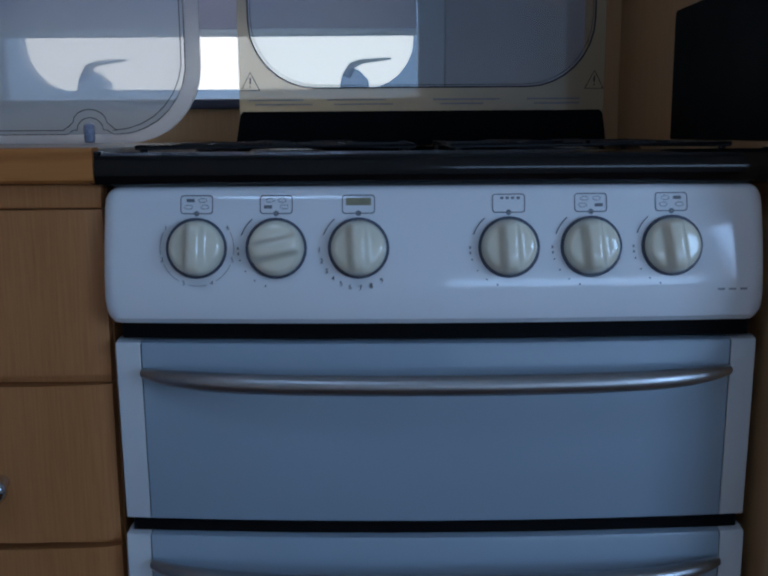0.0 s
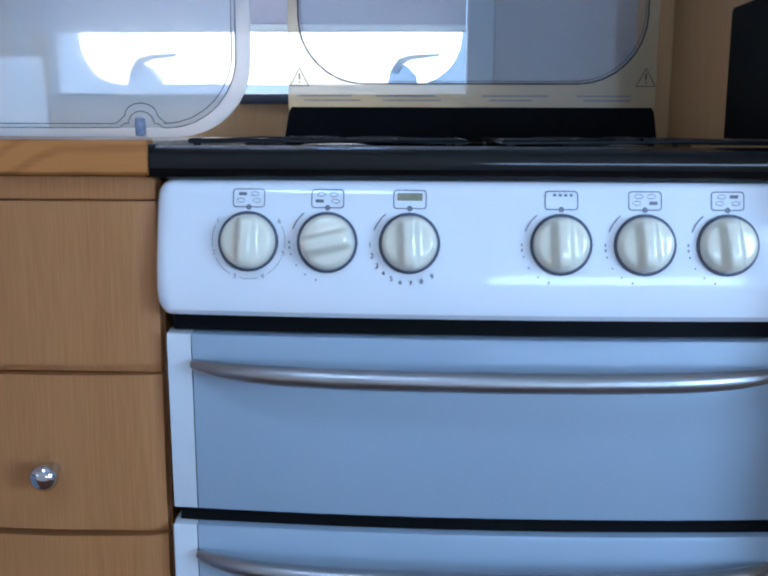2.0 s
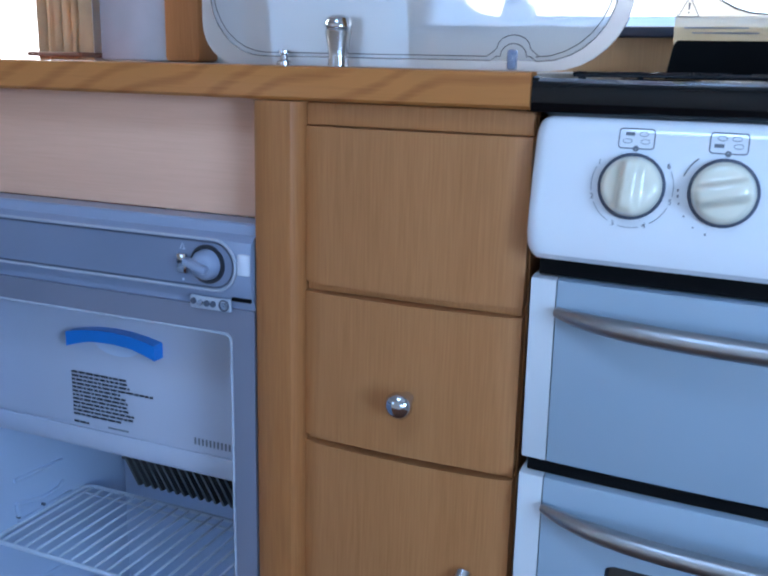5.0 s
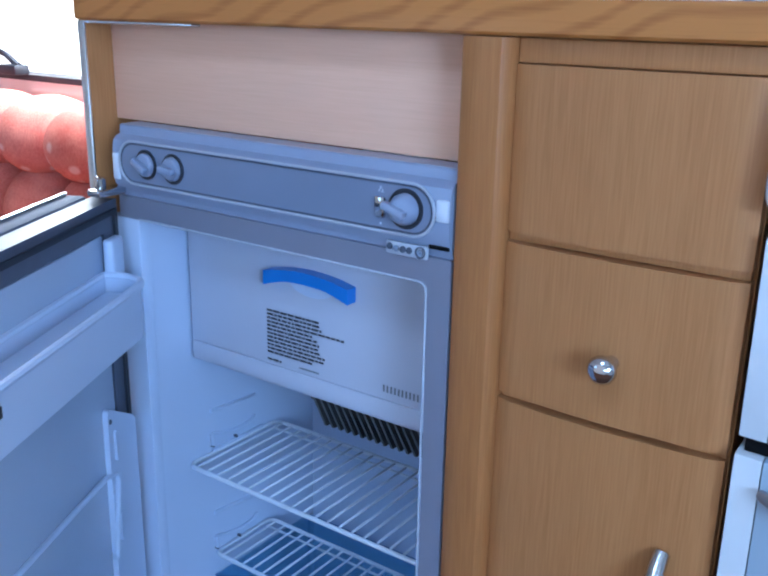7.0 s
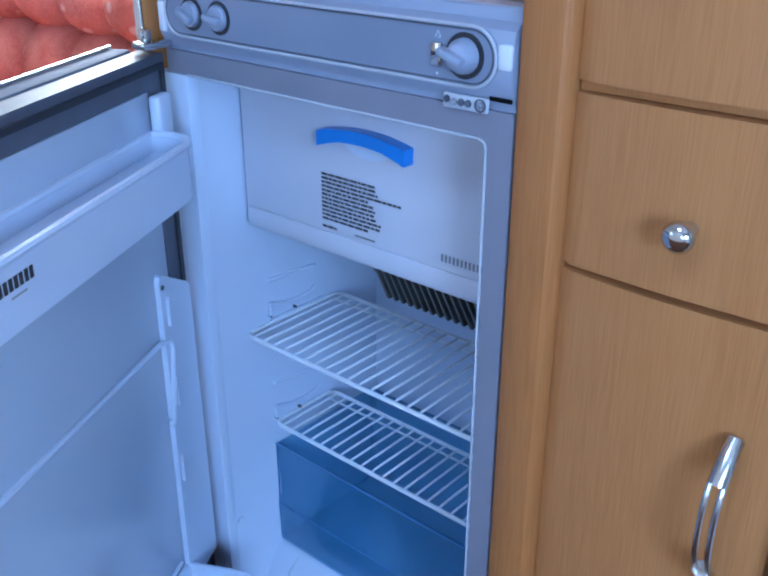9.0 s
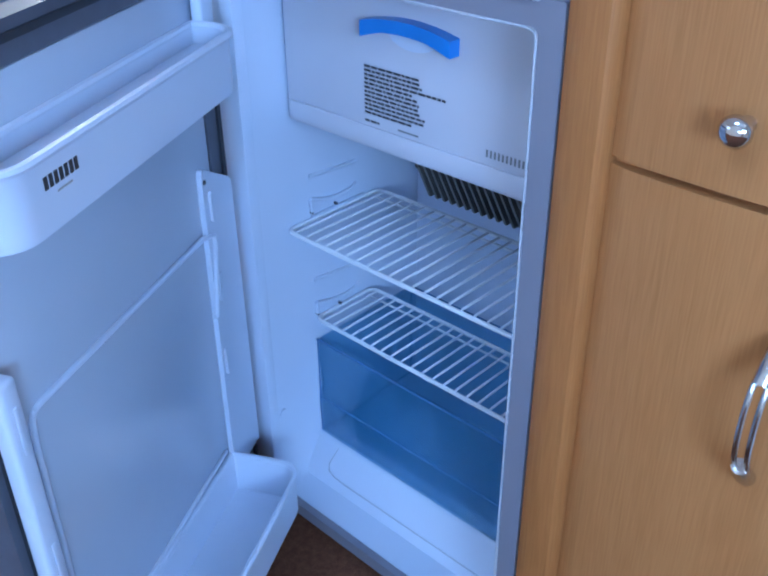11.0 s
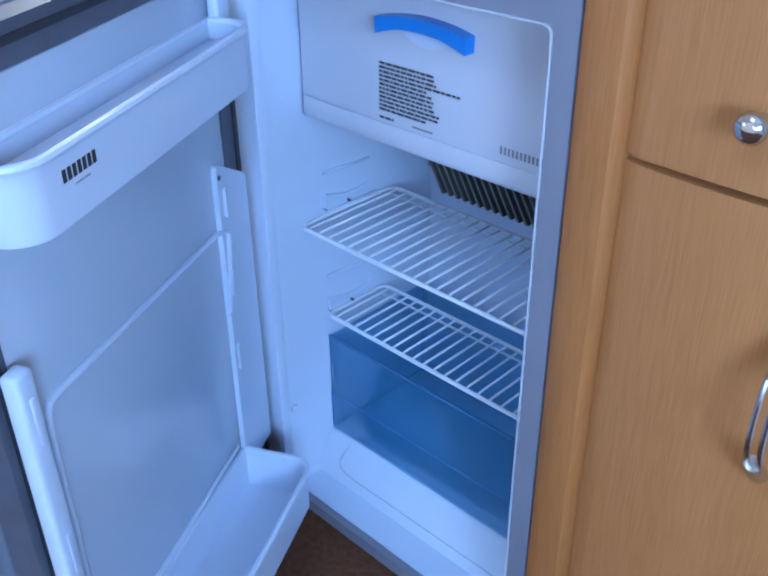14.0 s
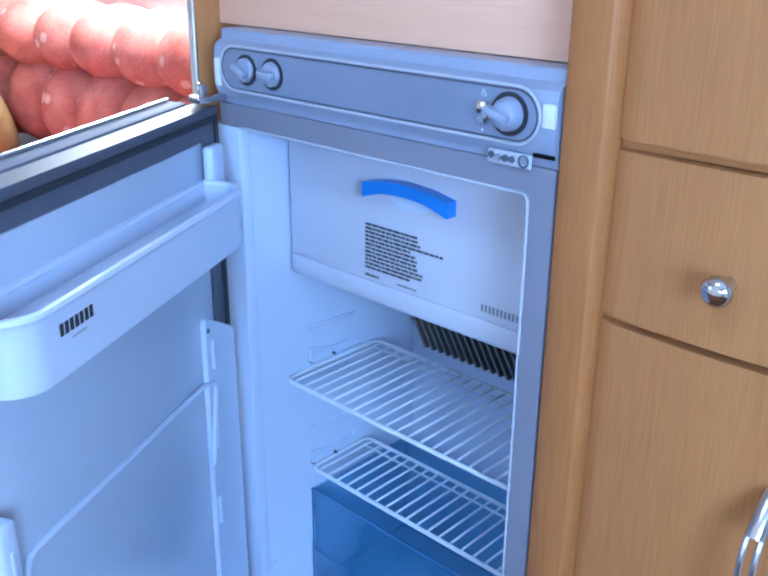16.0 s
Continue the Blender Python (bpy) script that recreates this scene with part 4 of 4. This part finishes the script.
def fridge():
    f = thing("fridge", (-0.685, 0.86, 0.0), "grey and white caravan fridge with its door standing open", "fridge")
    # cabinet: liner with an open front
    x0, x1, zb, zt, yb = -0.8715, -0.5050, 0.030, 0.7285, 0.985
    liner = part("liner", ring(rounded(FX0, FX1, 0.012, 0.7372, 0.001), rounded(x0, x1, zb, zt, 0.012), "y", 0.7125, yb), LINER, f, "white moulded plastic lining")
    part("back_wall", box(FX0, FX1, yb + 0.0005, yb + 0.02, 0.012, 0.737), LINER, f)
    part("front_frame", ring(rounded(FX0, FX1, 0.012, 0.7462, 0.002), rounded(x0, x1, zb, zt - 0.004, (0.004, 0.004, 0.008, 0.006)), "y", FY, 0.7118), FRIDGE_FRAME, f, "grey front frame")
    lip = [(x0 + 0.002, FY - 0.0012, zt - 0.005), (x1 - 0.008, FY - 0.0012, zt - 0.005), (x1 - 0.0030, FY - 0.0012, zt - 0.0072), (x1 - 0.0010, FY - 0.0012, zt - 0.012), (x1 - 0.0010, FY - 0.0012, zb + 0.004)]
    part("frame_lip", tube(lip, 0.0011, 8), FRIDGE_GREY2, f, "pale bead round the opening")
    part("stile", box(-0.9200, x0 + 0.0008, FY - 0.0016, FY + 0.0125, 0.0125, zt - 0.006, 0.0008), LINER, f, "white hinge-side stile")
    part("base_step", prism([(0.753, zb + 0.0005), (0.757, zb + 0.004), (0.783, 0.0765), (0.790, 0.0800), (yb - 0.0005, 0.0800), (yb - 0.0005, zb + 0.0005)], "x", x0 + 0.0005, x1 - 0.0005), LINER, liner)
    # the raised floor of the step, with a fine edge round it
    def slope(x, u, up):
        """A place on the sloping front: u from its foot to its head, lifted by up."""
        return (x, 0.757 + 0.026 * u - 0.94 * up, zb + 0.004 + 0.0425 * u + 0.34 * up)
    edge = [(x0 + 0.040, 0.97), (x0 + 0.034, 0.45), (x0 + 0.038, 0.28), (x0 + 0.050, 0.20), (x0 + 0.070, 0.18), (x1 - 0.040, 0.18)]
    # Bead in the shaded liner tone, so the edge shows as a line.
    part("step_bead", tube([slope(x, u, 0.0002) for x, u in edge], [0.0003, 0.0009, 0.0011, 0.0011, 0.0011, 0.0009], 6), LINER_SHADED, liner)
    part("drain_button", lathe([(0.006, 0), (0.006, 0.002), (0, 0.003)], (x0 + 0.0005, 0.722, 0.152), "x", 12), LINER, liner)
    part("plinth", box(FX0, FX1, 0.716, 0.74, 0.0, 0.0115), BLACK_MATT, f)
    # control fascia
    prof = [(0.7310, 0.8215), (0.7065, 0.8212), (0.7050, 0.8195), (0.7045, 0.8115), (0.7000, 0.8095), (0.6955, 0.8060), (0.6940, 0.7990), (0.6935, 0.7750), (0.6945, 0.7610), (0.699, 0.7540), (0.7015, 0.7480), (0.7015, 0.7466), (0.7310, 0.7466)]
    fa = part("fascia", prism(prof, "x", FX0, FX1, 0.001), FRIDGE_GREY, f, "grey control fascia")
    fa.location.y = 0.004
    xa, xb = -0.8900, -0.4975
    part("recess_rim", tube([(x, 0.6925, z) for x, z in rounded(xa, xb, 0.7625, 0.8070, 0.0220, 8)], 0.0014, 8, True), FRIDGE_GREY2, fa)
    # Dark line painted for the shade inside the recess rim.
    part("recess_shade", tube([(x, 0.6925, z) for x, z in rounded(xa + 0.0026, xb - 0.0026, 0.7651, 0.8044, 0.0195, 8)], 0.0007, 6, True), GASKET, fa)
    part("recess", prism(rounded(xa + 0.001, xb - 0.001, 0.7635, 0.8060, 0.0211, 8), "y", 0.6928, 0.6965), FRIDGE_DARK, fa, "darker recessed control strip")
    for x in (-0.848, -0.808):
        k = part("dial", lathe([(0.0120, 0), (0.0120, 0.004), (0.0105, 0.006), (0.0, 0.0065)], (x, 0.6930, 0.7850), "-y", 24), FRIDGE_GREY, fa)
        part("grip", moved(box(-0.0105, 0.0105, -0.008, 0, -0.0036, 0.0036, 0.0025), Matrix.Translation((x, 0.687, 0.7850)) @ Matrix.Rotation(radians(28 if x < -0.83 else 5), 4, "Y")), FRIDGE_GREY, k)
        # Dark ring stands in for the shadow in the dial's recess.
        part("ring", ring([(x + 0.0154 * math.cos(a), 0.7850 + 0.0154 * math.sin(a)) for a in np.linspace(0, 2 * math.pi, 25)[:-1]], [(x + 0.0123 * math.cos(a), 0.7850 + 0.0123 * math.sin(a)) for a in np.linspace(0, 2 * math.pi, 25)[:-1]], "y", 0.6915, 0.6935), RUBBER, k)
    k = part("dial", lathe([(0.0136, 0), (0.0130, 0.006), (0.0105, 0.011), (0.0085, 0.0125), (0.0, 0.0130)], (-0.5255, 0.6930, 0.7850), "-y", 28), FRIDGE_GREY, fa, "round grey thermostat dial")
    part("grip", moved(box(-0.0150, 0.009, -0.009, 0, -0.0036, 0.0036, 0.0025), Matrix.Translation((-0.5255, 0.6830, 0.7850)) @ Matrix.Rotation(radians(18), 4, "Y")), FRIDGE_GREY, k)
    # Another dark ring painted for the shadow round the thermostat dial.
    part("ring", ring([(-0.5255 + 0.0172 * math.cos(a), 0.7850 + 0.0172 * math.sin(a)) for a in np.linspace(0, 2 * math.pi, 25)[:-1]], [(-0.5255 + 0.0136 * math.cos(a), 0.7850 + 0.0136 * math.sin(a)) for a in np.linspace(0, 2 * math.pi, 25)[:-1]], "y", 0.6915, 0.6935), RUBBER, k)
    part("igniter", box(-0.5560, -0.5460, 0.6895, 0.6935, 0.7745, 0.7925, 0.0015), CHROME, fa, "chrome igniter button")
    part("printed_mark", band([(-0.5510, 0.7960), (-0.5485, 0.7960), (-0.5510, 0.8010), (-0.5535, 0.7960)], 0.001, 0.6931), LINER, fa)
    part("printed_mark", band([(-0.5500, 0.7690), (-0.5520, 0.7690)], 0.002, 0.6931), LINER, fa)
    # Pale strips painted where the fascia ends mirror a bright window.
    for x0_, x1_, za, zb_ in ((FX0 + 0.0005, -0.8918, 0.764, 0.793), (-0.4962, FX1 - 0.0005, 0.778, 0.797)):
        part("end_glint", box(x0_, x1_, 0.6915, 0.7, za, zb_, 0.002), GLINT_WHITE, fa, "pale strip standing in for a window glint")
    lp = part("lock_plate", box(-0.5460, -0.5040, 0.6975, 0.7012, 0.7440, 0.7555, 0.0015), FRIDGE_GREY2, f, "grey screwed lock plate")
    for x, m_ in ((-0.5415, GASKET), (-0.5345, CHROME), (-0.5280, GASKET), (-0.5215, GASKET), (-0.5105, CHROME)):
        part("screw", lathe([(0.0030, 0), (0.0028, 0.0014), (0, 0.0016)], (x, 0.6975, 0.7498 + (0.001 if x < -0.54 else 0)), "-y", 10), m_, lp)
    part("screw_seat", ring([(-0.5105 + 0.0052 * math.cos(a), 0.7498 + 0.0052 * math.sin(a)) for a in np.linspace(0, 2 * math.pi, 17)[:-1]], [(-0.5105 + 0.0038 * math.cos(a), 0.7498 + 0.0038 * math.sin(a)) for a in np.linspace(0, 2 * math.pi, 17)[:-1]], "y", 0.6968, 0.6976), GASKET, lp)
    part("slot", box(-0.5035, FX1 - 0.001, 0.6990, 0.7012, 0.7545, 0.7577), BLACK_MATT, f)
    freezer(f, liner)
    fridge_door(f)


def freezer(f, liner):
    y = 0.762
    fz = part("freezer_flap", join(box(-0.8660, -0.5075, y, y + 0.03, 0.547, 0.724, 0.004)), FREEZER, f, "pale freezer flap")
    part("lower_lip", box(-0.862, -0.512, y - 0.003, y + 0.001, 0.551, 0.5725, 0.0025), FREEZER, fz)
    hx = -0.682
    pts = []
    for i in range(13):
        u = -1 + i / 6
        pts.append((hx + 0.0555 * u, 0.6885 - 0.007 * u * u))
    low = [(p[0] * 1.0, p[1] - 0.0125 - 0.003 * max(0, abs(i - 6) - 3) / 3) for i, p in enumerate(pts)]
    part("handle", prism(pts + low[::-1], "y", y - 0.014, y - 0.0002, 0.002), BLUE, fz, "bright blue handle")
    arch = [(hx + 0.03 * math.cos(a), 0.673 - 0.014 * math.sin(a)) for a in np.linspace(0, math.pi, 11)]
    part("finger_recess", prism(arch, "y", y - 0.0012, y - 0.0001), LINER, fz)
    rnd = random.Random(5)
    for i in range(14):
        x, z = -0.7455, 0.6335 - 0.0043 * i
        if i == 12:
            continue
        w = (0.108 if i == 3 else rnd.uniform(0.062, 0.080)) if i < 12 else 0.02
        at = x
        while at < x + w - 0.002:
            q = min(rnd.uniform(0.0035, 0.010), x + w - at)
            part("printed_word", band([(at, z), (at + q, z)], 0.0025, y), INK, fz)
            at += q + 0.0011
        if i == 13:
            part("printed_line", band([(x + 0.045, z), (x + 0.072, z)], 0.0019, y), INK_GREY, fz, "line of small unreadable print")
    for i in range(12):
        part("brand_mark", band([(-0.5915 + 0.0045 * i, 0.5840), (-0.5892 + 0.0045 * i, 0.5840)], 0.0075, y), INK_GREY, fz, "plain dark brand strip")
    plate = part("cooling_plate", box(-0.860, -0.515, 0.966, 0.9845, 0.424, 0.545, 0.002), FIN, f, "dark finned cooling plate")
    fin = None
    for i in range(27):
        if fin is None:
            bm = box(-0.842, -0.8385, 0.940, 0.9655, 0.408, 0.545)
            for v in bm.verts:
                v.co.x += 0.02 - (v.co.z - 0.424) * 0.6
            fin = part("fin", bm, FIN, plate)
        else:
            o = new("fin", fin.data)
            o.parent = plate
            o.location.x = 0.0120 * i
    # runners moulded in the side
    xw = -0.8705
    for za, zb_ in ((0.467, 0.462), (0.326, 0.318)):
        part("runner", tube([(xw, 0.790, za), (xw, 0.868, zb_)], 0.0028, 6), LINER, liner)
    for z in (0.422, 0.277):
        arch = [(xw + 0.002, 0.790 + 0.076 * i / 10, z + 0.016 - 0.006 * math.sin(math.pi * i / 10) - 0.007 * i / 10 + (0.004 if i == 10 else 0)) for i in range(11)]
        part("runner", tube(arch, 0.0024, 6), LINER, liner)
        part("runner", tube([(xw + 0.002, 0.789, z + 0.016), (xw + 0.003, 0.790, z)], 0.0026, 6), LINER, liner)
        part("runner", box(xw - 0.001, xw + 0.0035, 0.790, 0.880, z - 0.010, z - 0.006, 0.001), LINER, liner)
        for y_, dz in ((0.790, -0.001), (0.830, -0.003)):
            part("peg", tube([(xw, y_, z + dz), (xw + 0.0042, y_, z + dz)], 0.0019, 8), GASKET, liner)


DOOR = Matrix.Translation((-0.901, 0.679, 0.0)) @ Matrix.Rotation(radians(-62.5), 4, "Z")


def in_door(bm):
    """From the closed door's own axes (x from the hinge, y into the fridge, z up) to its open place."""
    return moved(bm, DOOR)


def tray_shell(x0, x1, y0, y1, z0, z1, r=0.03, t=0.0035, up=0.0):
    """An open bin with a rounded front, thin walls and a floor."""
    outer = rounded(x0, x1, y0, y1, (0.004, 0.004, r, r), 6)
    inner = rounded(x0 + t, x1 - t, y0 + t, y1 - t, (0.003, 0.003, r - t, r - t), 6)
    wall = ring(outer, inner, "z", z0, z1)
    base = prism(rounded(x0 + 0.001, x1 - 0.001, y0 + 0.001, y1 - 0.001, (0.004, 0.004, r, r), 6), "z", z0 - 0.003, z0 + 0.001)
    if up:
        base = join(base, prism(inner, "z", z0 + up - 0.003, z0 + up))
    return join(wall, base), outer


def fridge_door(f):
    w, z0, z1 = 0.426, 0.040, 0.748
    d = part("door", in_door(box(0.0, w, -0.042, -0.0165, z0, z1, 0.004)), DOOR_SKIN, f, "open door with white moulded inside")
    part("gasket", in_door(ring(rounded(-0.010, w - 0.001, z0 + 0.003, z1 - 0.003, 0.003), rounded(0.0245, w - 0.0245, z0 + 0.0245, z1 - 0.034, 0.003), "y", -0.0160, 0.011)), GASKET, d, "dark rubber gasket")
    part("gasket_rib", in_door(ring(rounded(-0.004, w - 0.010, z0 + 0.012, z1 - 0.012, 0.003), rounded(0.003, w - 0.016, z0 + 0.018, z1 - 0.018, 0.003), "y", 0.0115, 0.0140)), RUBBER, d)
    part("inner_panel", in_door(box(0.0255, w - 0.0255, -0.0150, 0.010, z0 + 0.0255, z1 - 0.035, 0.003)), LINER_SHADED, d)
    outline = [(-0.009, 0.116), (0.066, 0.116), (0.060, 0.521), (0.0575, 0.5265), (0.0535, 0.5275), (0.0000, 0.4975), (-0.007, 0.4910)]
    rib = part("side_rib", in_door(prism(outline, "y", 0.0101, 0.0162, 0.0018)), LINER, d, "flat moulded hinge-side rib")
    for xa, xb, za, zb_ in ((0.043, 0.0505, 0.465, 0.500), (0.0445, 0.0515, 0.365, 0.403), (0.052, 0.0585, 0.268, 0.304)):
        part("moulding", in_door(prism(rounded(xa, xb, za, zb_, 0.0034, 4), "y", 0.0163, 0.0196, 0.0012)), LINER, rib)
    part("peg", in_door(lathe([(0.0030, 0), (0.0026, 0.0012), (0, 0.0014)], (0.0555, 0.0163, 0.5140), "y", 10)), GASKET, rib)
    rib2 = part("side_rib", in_door(box(w - 0.029, w - 0.008, 0.0145, 0.031, 0.118, 0.515, 0.0045, 3)), LINER, d, "deep moulded opening-side rib")
    for z in (0.47, 0.33, 0.22):
        part("moulding", in_door(box(w - 0.021, w - 0.016, 0.0311, 0.0328, z - 0.022, z + 0.022, 0.0008)), LINER, rib2)
    bead = [(0.0705, 0.0172, 0.356), (0.0680, 0.0176, 0.353), (0.0650, 0.0178, 0.358), (0.0490, 0.0178, 0.4400), (0.0500, 0.0172, 0.4485), (0.0560, 0.0165, 0.4515), (0.0680, 0.0130, 0.4530), (0.20, 0.0122, 0.4545), (w - 0.066, 0.0122, 0.4565), (w - 0.057, 0.0122, 0.4545), (w - 0.0525, 0.0122, 0.447), (w - 0.0505, 0.0122, 0.43), (w - 0.0480, 0.0122, 0.15)]
    part("bead", in_door(tube(bead, 0.0030, 8)), LINER, d, "raised moulded bead")
    part("bead", in_door(tube([(0.075, 0.0118, 0.1620), (0.20, 0.0118, 0.1560), (w - 0.050, 0.0118, 0.1500)], 0.0026, 8)), LINER, d)
    bin_, out = tray_shell(0.034, w - 0.022, 0.0105, 0.062, 0.6185, 0.6705, 0.030, 0.0035, 0.036)
    top = part("door_bin", in_door(bin_), LINER, d, "white door shelf near the top")
    part("rim", in_door(tube([(x, y, 0.6715) for x, y in out], 0.0042, 8, True)), LINER, top)
    for a, b in ((0.0050, 0.0330), (w - 0.050, w - 0.0140)):
        part("ear", in_door(box(a, b, 0.0112, 0.0235, 0.634, 0.709, 0.004, 3)), LINER, top)
    for i in range(7):
        bm = box(0.3190 + 0.0061 * i, 0.3232 + 0.0061 * i, 0.0619, 0.0625, 0.6475, 0.6570)
        part("brand_mark", in_door(bm), INK, top, "plain dark brand strip")
    part("brand_mark", in_door(box(0.329, 0.347, 0.0619, 0.0625, 0.6415, 0.6428)), INK_PALE, top)
    tr, out = tray_shell(0.062, w - 0.014, 0.0125, 0.104, 0.092, 0.147, 0.024)
    bt = part("door_bin", in_door(tr), LINER, d, "deep white bottle tray at the door foot")
    part("rim", in_door(tube([(x, y, 0.148) for x, y in out], 0.0035, 8, True)), LINER, bt)
    part("hinge", join(box(-0.906, -0.886, 0.664, 0.700, 0.7495, 0.757, 0.002), lathe([(0.006, 0), (0.006, 0.012), (0.003, 0.014), (0, 0.0142)], (-0.901, 0.678, 0.755), "z", 12)), CHROME, f, "bright top hinge")
    part("top_trim", in_door(box(0.004, w, -0.041, -0.036, z1 + 0.0002, z1 + 0.004, 0.0015)), STRIP, d, "bright strip along the top of the door")


def wire_shelf(name, x0, x1, y0, y1, z, n, label):
    s = thing(name, ((x0 + x1) / 2, (y0 + y1) / 2, z), label, "fridge shelf", "shelves in the fridge")
    part("outer_wire", tube([(p[0], p[1], z) for p in rounded(x0, x1, y0, y1, 0.012, 4)], 0.0026, 8, True), WIRE_WHITE, s)
    part("back_wire", tube([(x0 + 0.004, y1 - 0.012, z - 0.004), (x1 - 0.004, y1 - 0.012, z - 0.004)], 0.0016, 6), WIRE_WHITE, s)
    rod = None
    for i in range(n):
        x = x0 + (x1 - x0) * (i + 0.8) / (n + 0.6)
        if rod is None:
            rod = part("rod", tube([(x, y0 - 0.001, z - 0.002), (x, y0 + 0.004, z + 0.0015), (x, y1 - 0.004, z + 0.0015)], 0.0016, 6), WIRE_WHITE, s)
            first = x
        else:
            o = new("rod", rod.data)
            o.parent = s
            o.matrix_parent_inverse = Matrix.Translation(-s.location)
            o.location.x = x - first
    return s


def salad_bin():
    b = thing("salad_drawer", (-0.69, 0.92, 0.07), "translucent blue plastic salad drawer at the fridge bottom", "fridge drawer")
    x0, x1, y0, y1, z0, z1 = -0.8695, -0.509, 0.788, 0.970, 0.0815, 0.237
    t = 0.003
    wall = [(y0, z1), (y0 + 0.004, 0.158), (y0 - 0.003, 0.146), (y0, z0 + 0.004)]
    part("front", prism(wall + [(y + t, z) for y, z in wall[::-1]], "x", x0, x1), BIN_BLUE, b)
    part("side", box(x0, x0 + t, y0 + t, y1, z0 + 0.004, z1), BIN_BLUE, b)
    part("side", box(x1 - t, x1, y0 + t, y1, z0 + 0.004, z1), BIN_BLUE, b)
    part("back", box(x0 + t, x1 - t, y1 - t, y1, z0 + 0.004, z1), BIN_BLUE, b)
    part("base", box(x0, x1, y0, y1, z0, z0 + 0.0038), BIN_BLUE, b)
    part("rim", tube([(x0, y0 - 0.001, z1), (x1, y0 - 0.001, z1)], 0.0013, 8), BIN_EDGE, b)
    part("rib", tube([(x0 + 0.004, y0 - 0.0035, 0.1455), (x1, y0 - 0.0035, 0.1455)], 0.0009, 6), BIN_EDGE, b)
    part("rim", tube([(x0 + 0.004, y1 + 0.0006, z1), (x1, y1 + 0.0006, z1)], 0.0012, 6), BIN_EDGE, b)
    part("edge", tube([(x0 + 0.001, y0 - 0.0005, z0 + 0.004), (x0 + 0.001, y0 - 0.0005, z1)], 0.0010, 6), BIN_EDGE, b)
    part("moulded_mark", ring(rounded(-0.852, -0.842, 0.103, 0.127, 0.003), rounded(-0.8505, -0.8435, 0.1045, 0.1255, 0.002), "y", y0 - 0.0012, y0 - 0.0001), BIN_BLUE, b)


fridge()
wire_shelf("wire_shelf", -0.868, -0.509, 0.750, 0.907, 0.411, 21, "white coated wire shelf in the fridge")
wire_shelf("wire_shelf", -0.868, -0.509, 0.787, 0.890, 0.270, 21, "lower white coated wire shelf over the blue drawer")
salad_bin()


# ---- the lounge ----
def tuft(w, h, d):
    bm = bmesh.new()
    bmesh.ops.create_cube(bm, size=1.0)
    bmesh.ops.subdivide_edges(bm, edges=bm.edges[:], cuts=9, use_grid_fill=True)
    for v in bm.verts:
        x, y, z = v.co * 2
        k = 2.0
        q = (abs(x) ** k + abs(y) ** k + abs(z) ** k) ** (1 / k)
        s = max(abs(x), abs(y), abs(z)) / q if q else 1
        n = noise.noise((x * 1.3, y * 1.3 + 5, z * 1.3)) * 0.05
        v.co = (x * s * w / 2, y * s * d / 2 * (1 + n), z * s * h / 2)
    return bm


def sofa():
    s = thing("sofa", (-1.95, 0.95, 0.0), "red patterned lounge sofa with deep tufted backrest", "sofa")
    part("base", box(-3.0, -0.98, 0.62, 1.19, 0.0, 0.30, 0.01), BEECH, s, "beech sofa base")
    part("seat", join(moved(tuft(2.02, 0.16, 0.60), Matrix.Translation((-1.99, 0.84, 0.375)))), RED_CLOTH, s)
    rnd = random.Random(9)
    for row, (z, h) in enumerate(((0.567, 0.170), (0.7090, 0.126))):
        for i in range(14):
            x = -2.922 + 0.150 * i
            bm = moved(tuft(0.168, h * 1.16, 0.20), Matrix.Translation((x, 1.08 + rnd.uniform(-0.006, 0.006), z)) @ Matrix.Rotation(radians(rnd.uniform(-4, 4)), 4, "Y"))
            part("backrest_pad", bm, RED_CLOTH, s, "plump red backrest pad")


def scatter_cushion():
    bm = moved(tuft(0.36, 0.36, 0.14), Matrix.Translation((-2.11, 0.90, 0.575)) @ Matrix.Rotation(radians(24), 4, "X") @ Matrix.Rotation(radians(14), 4, "Y"))
    solid("cushion", bm, TAN_CLOTH, "tan brown scatter cushion leaning on the red sofa", "cushion")


def curtain(x0, x1, z0, label):
    c = thing("curtain", ((x0 + x1) / 2, 1.15, 0.86), label, "curtain", "lounge curtains")
    n = 40
    loop = [(x0 + (x1 - x0) * i / n, 1.150 + 0.016 * math.sin(i * 0.95) + 0.004 * math.sin(i * 2.3)) for i in range(n + 1)]
    loop += [(x, y + 0.004) for x, y in loop[::-1]]
    part("cloth", prism(loop, "z", z0, 1.60), CURTAIN, c)
    part("tie_back", box(x0 - 0.004, x1 + 0.004, 1.122, 1.176, z0 + 0.095, z0 + 0.102, 0.002), plain("brown_braid", (0.16, 0.07, 0.04), 0.8), c)


def corner_strip():
    solid("side_board", box(-1.030, -0.905, 1.165, 1.199, 0.952, 1.94, 0.004), plain("grey_board", (0.45, 0.46, 0.50), 0.4, vary=0.08, size=15), "grey laminated strip beside the kitchen window", "panel")
    solid("corner_post", box(-0.9035, -0.844, 1.150, 1.199, 0.952, 1.94, 0.006), BEECH, "beech corner post between lounge and kitchen", "post")


sofa()
scatter_cushion()
curtain(-1.128, -1.034, 0.86, "tan gathered curtain beside the lounge window")
curtain(-2.11, -1.990, 0.772, "tan gathered curtain above the red sofa")
corner_strip()
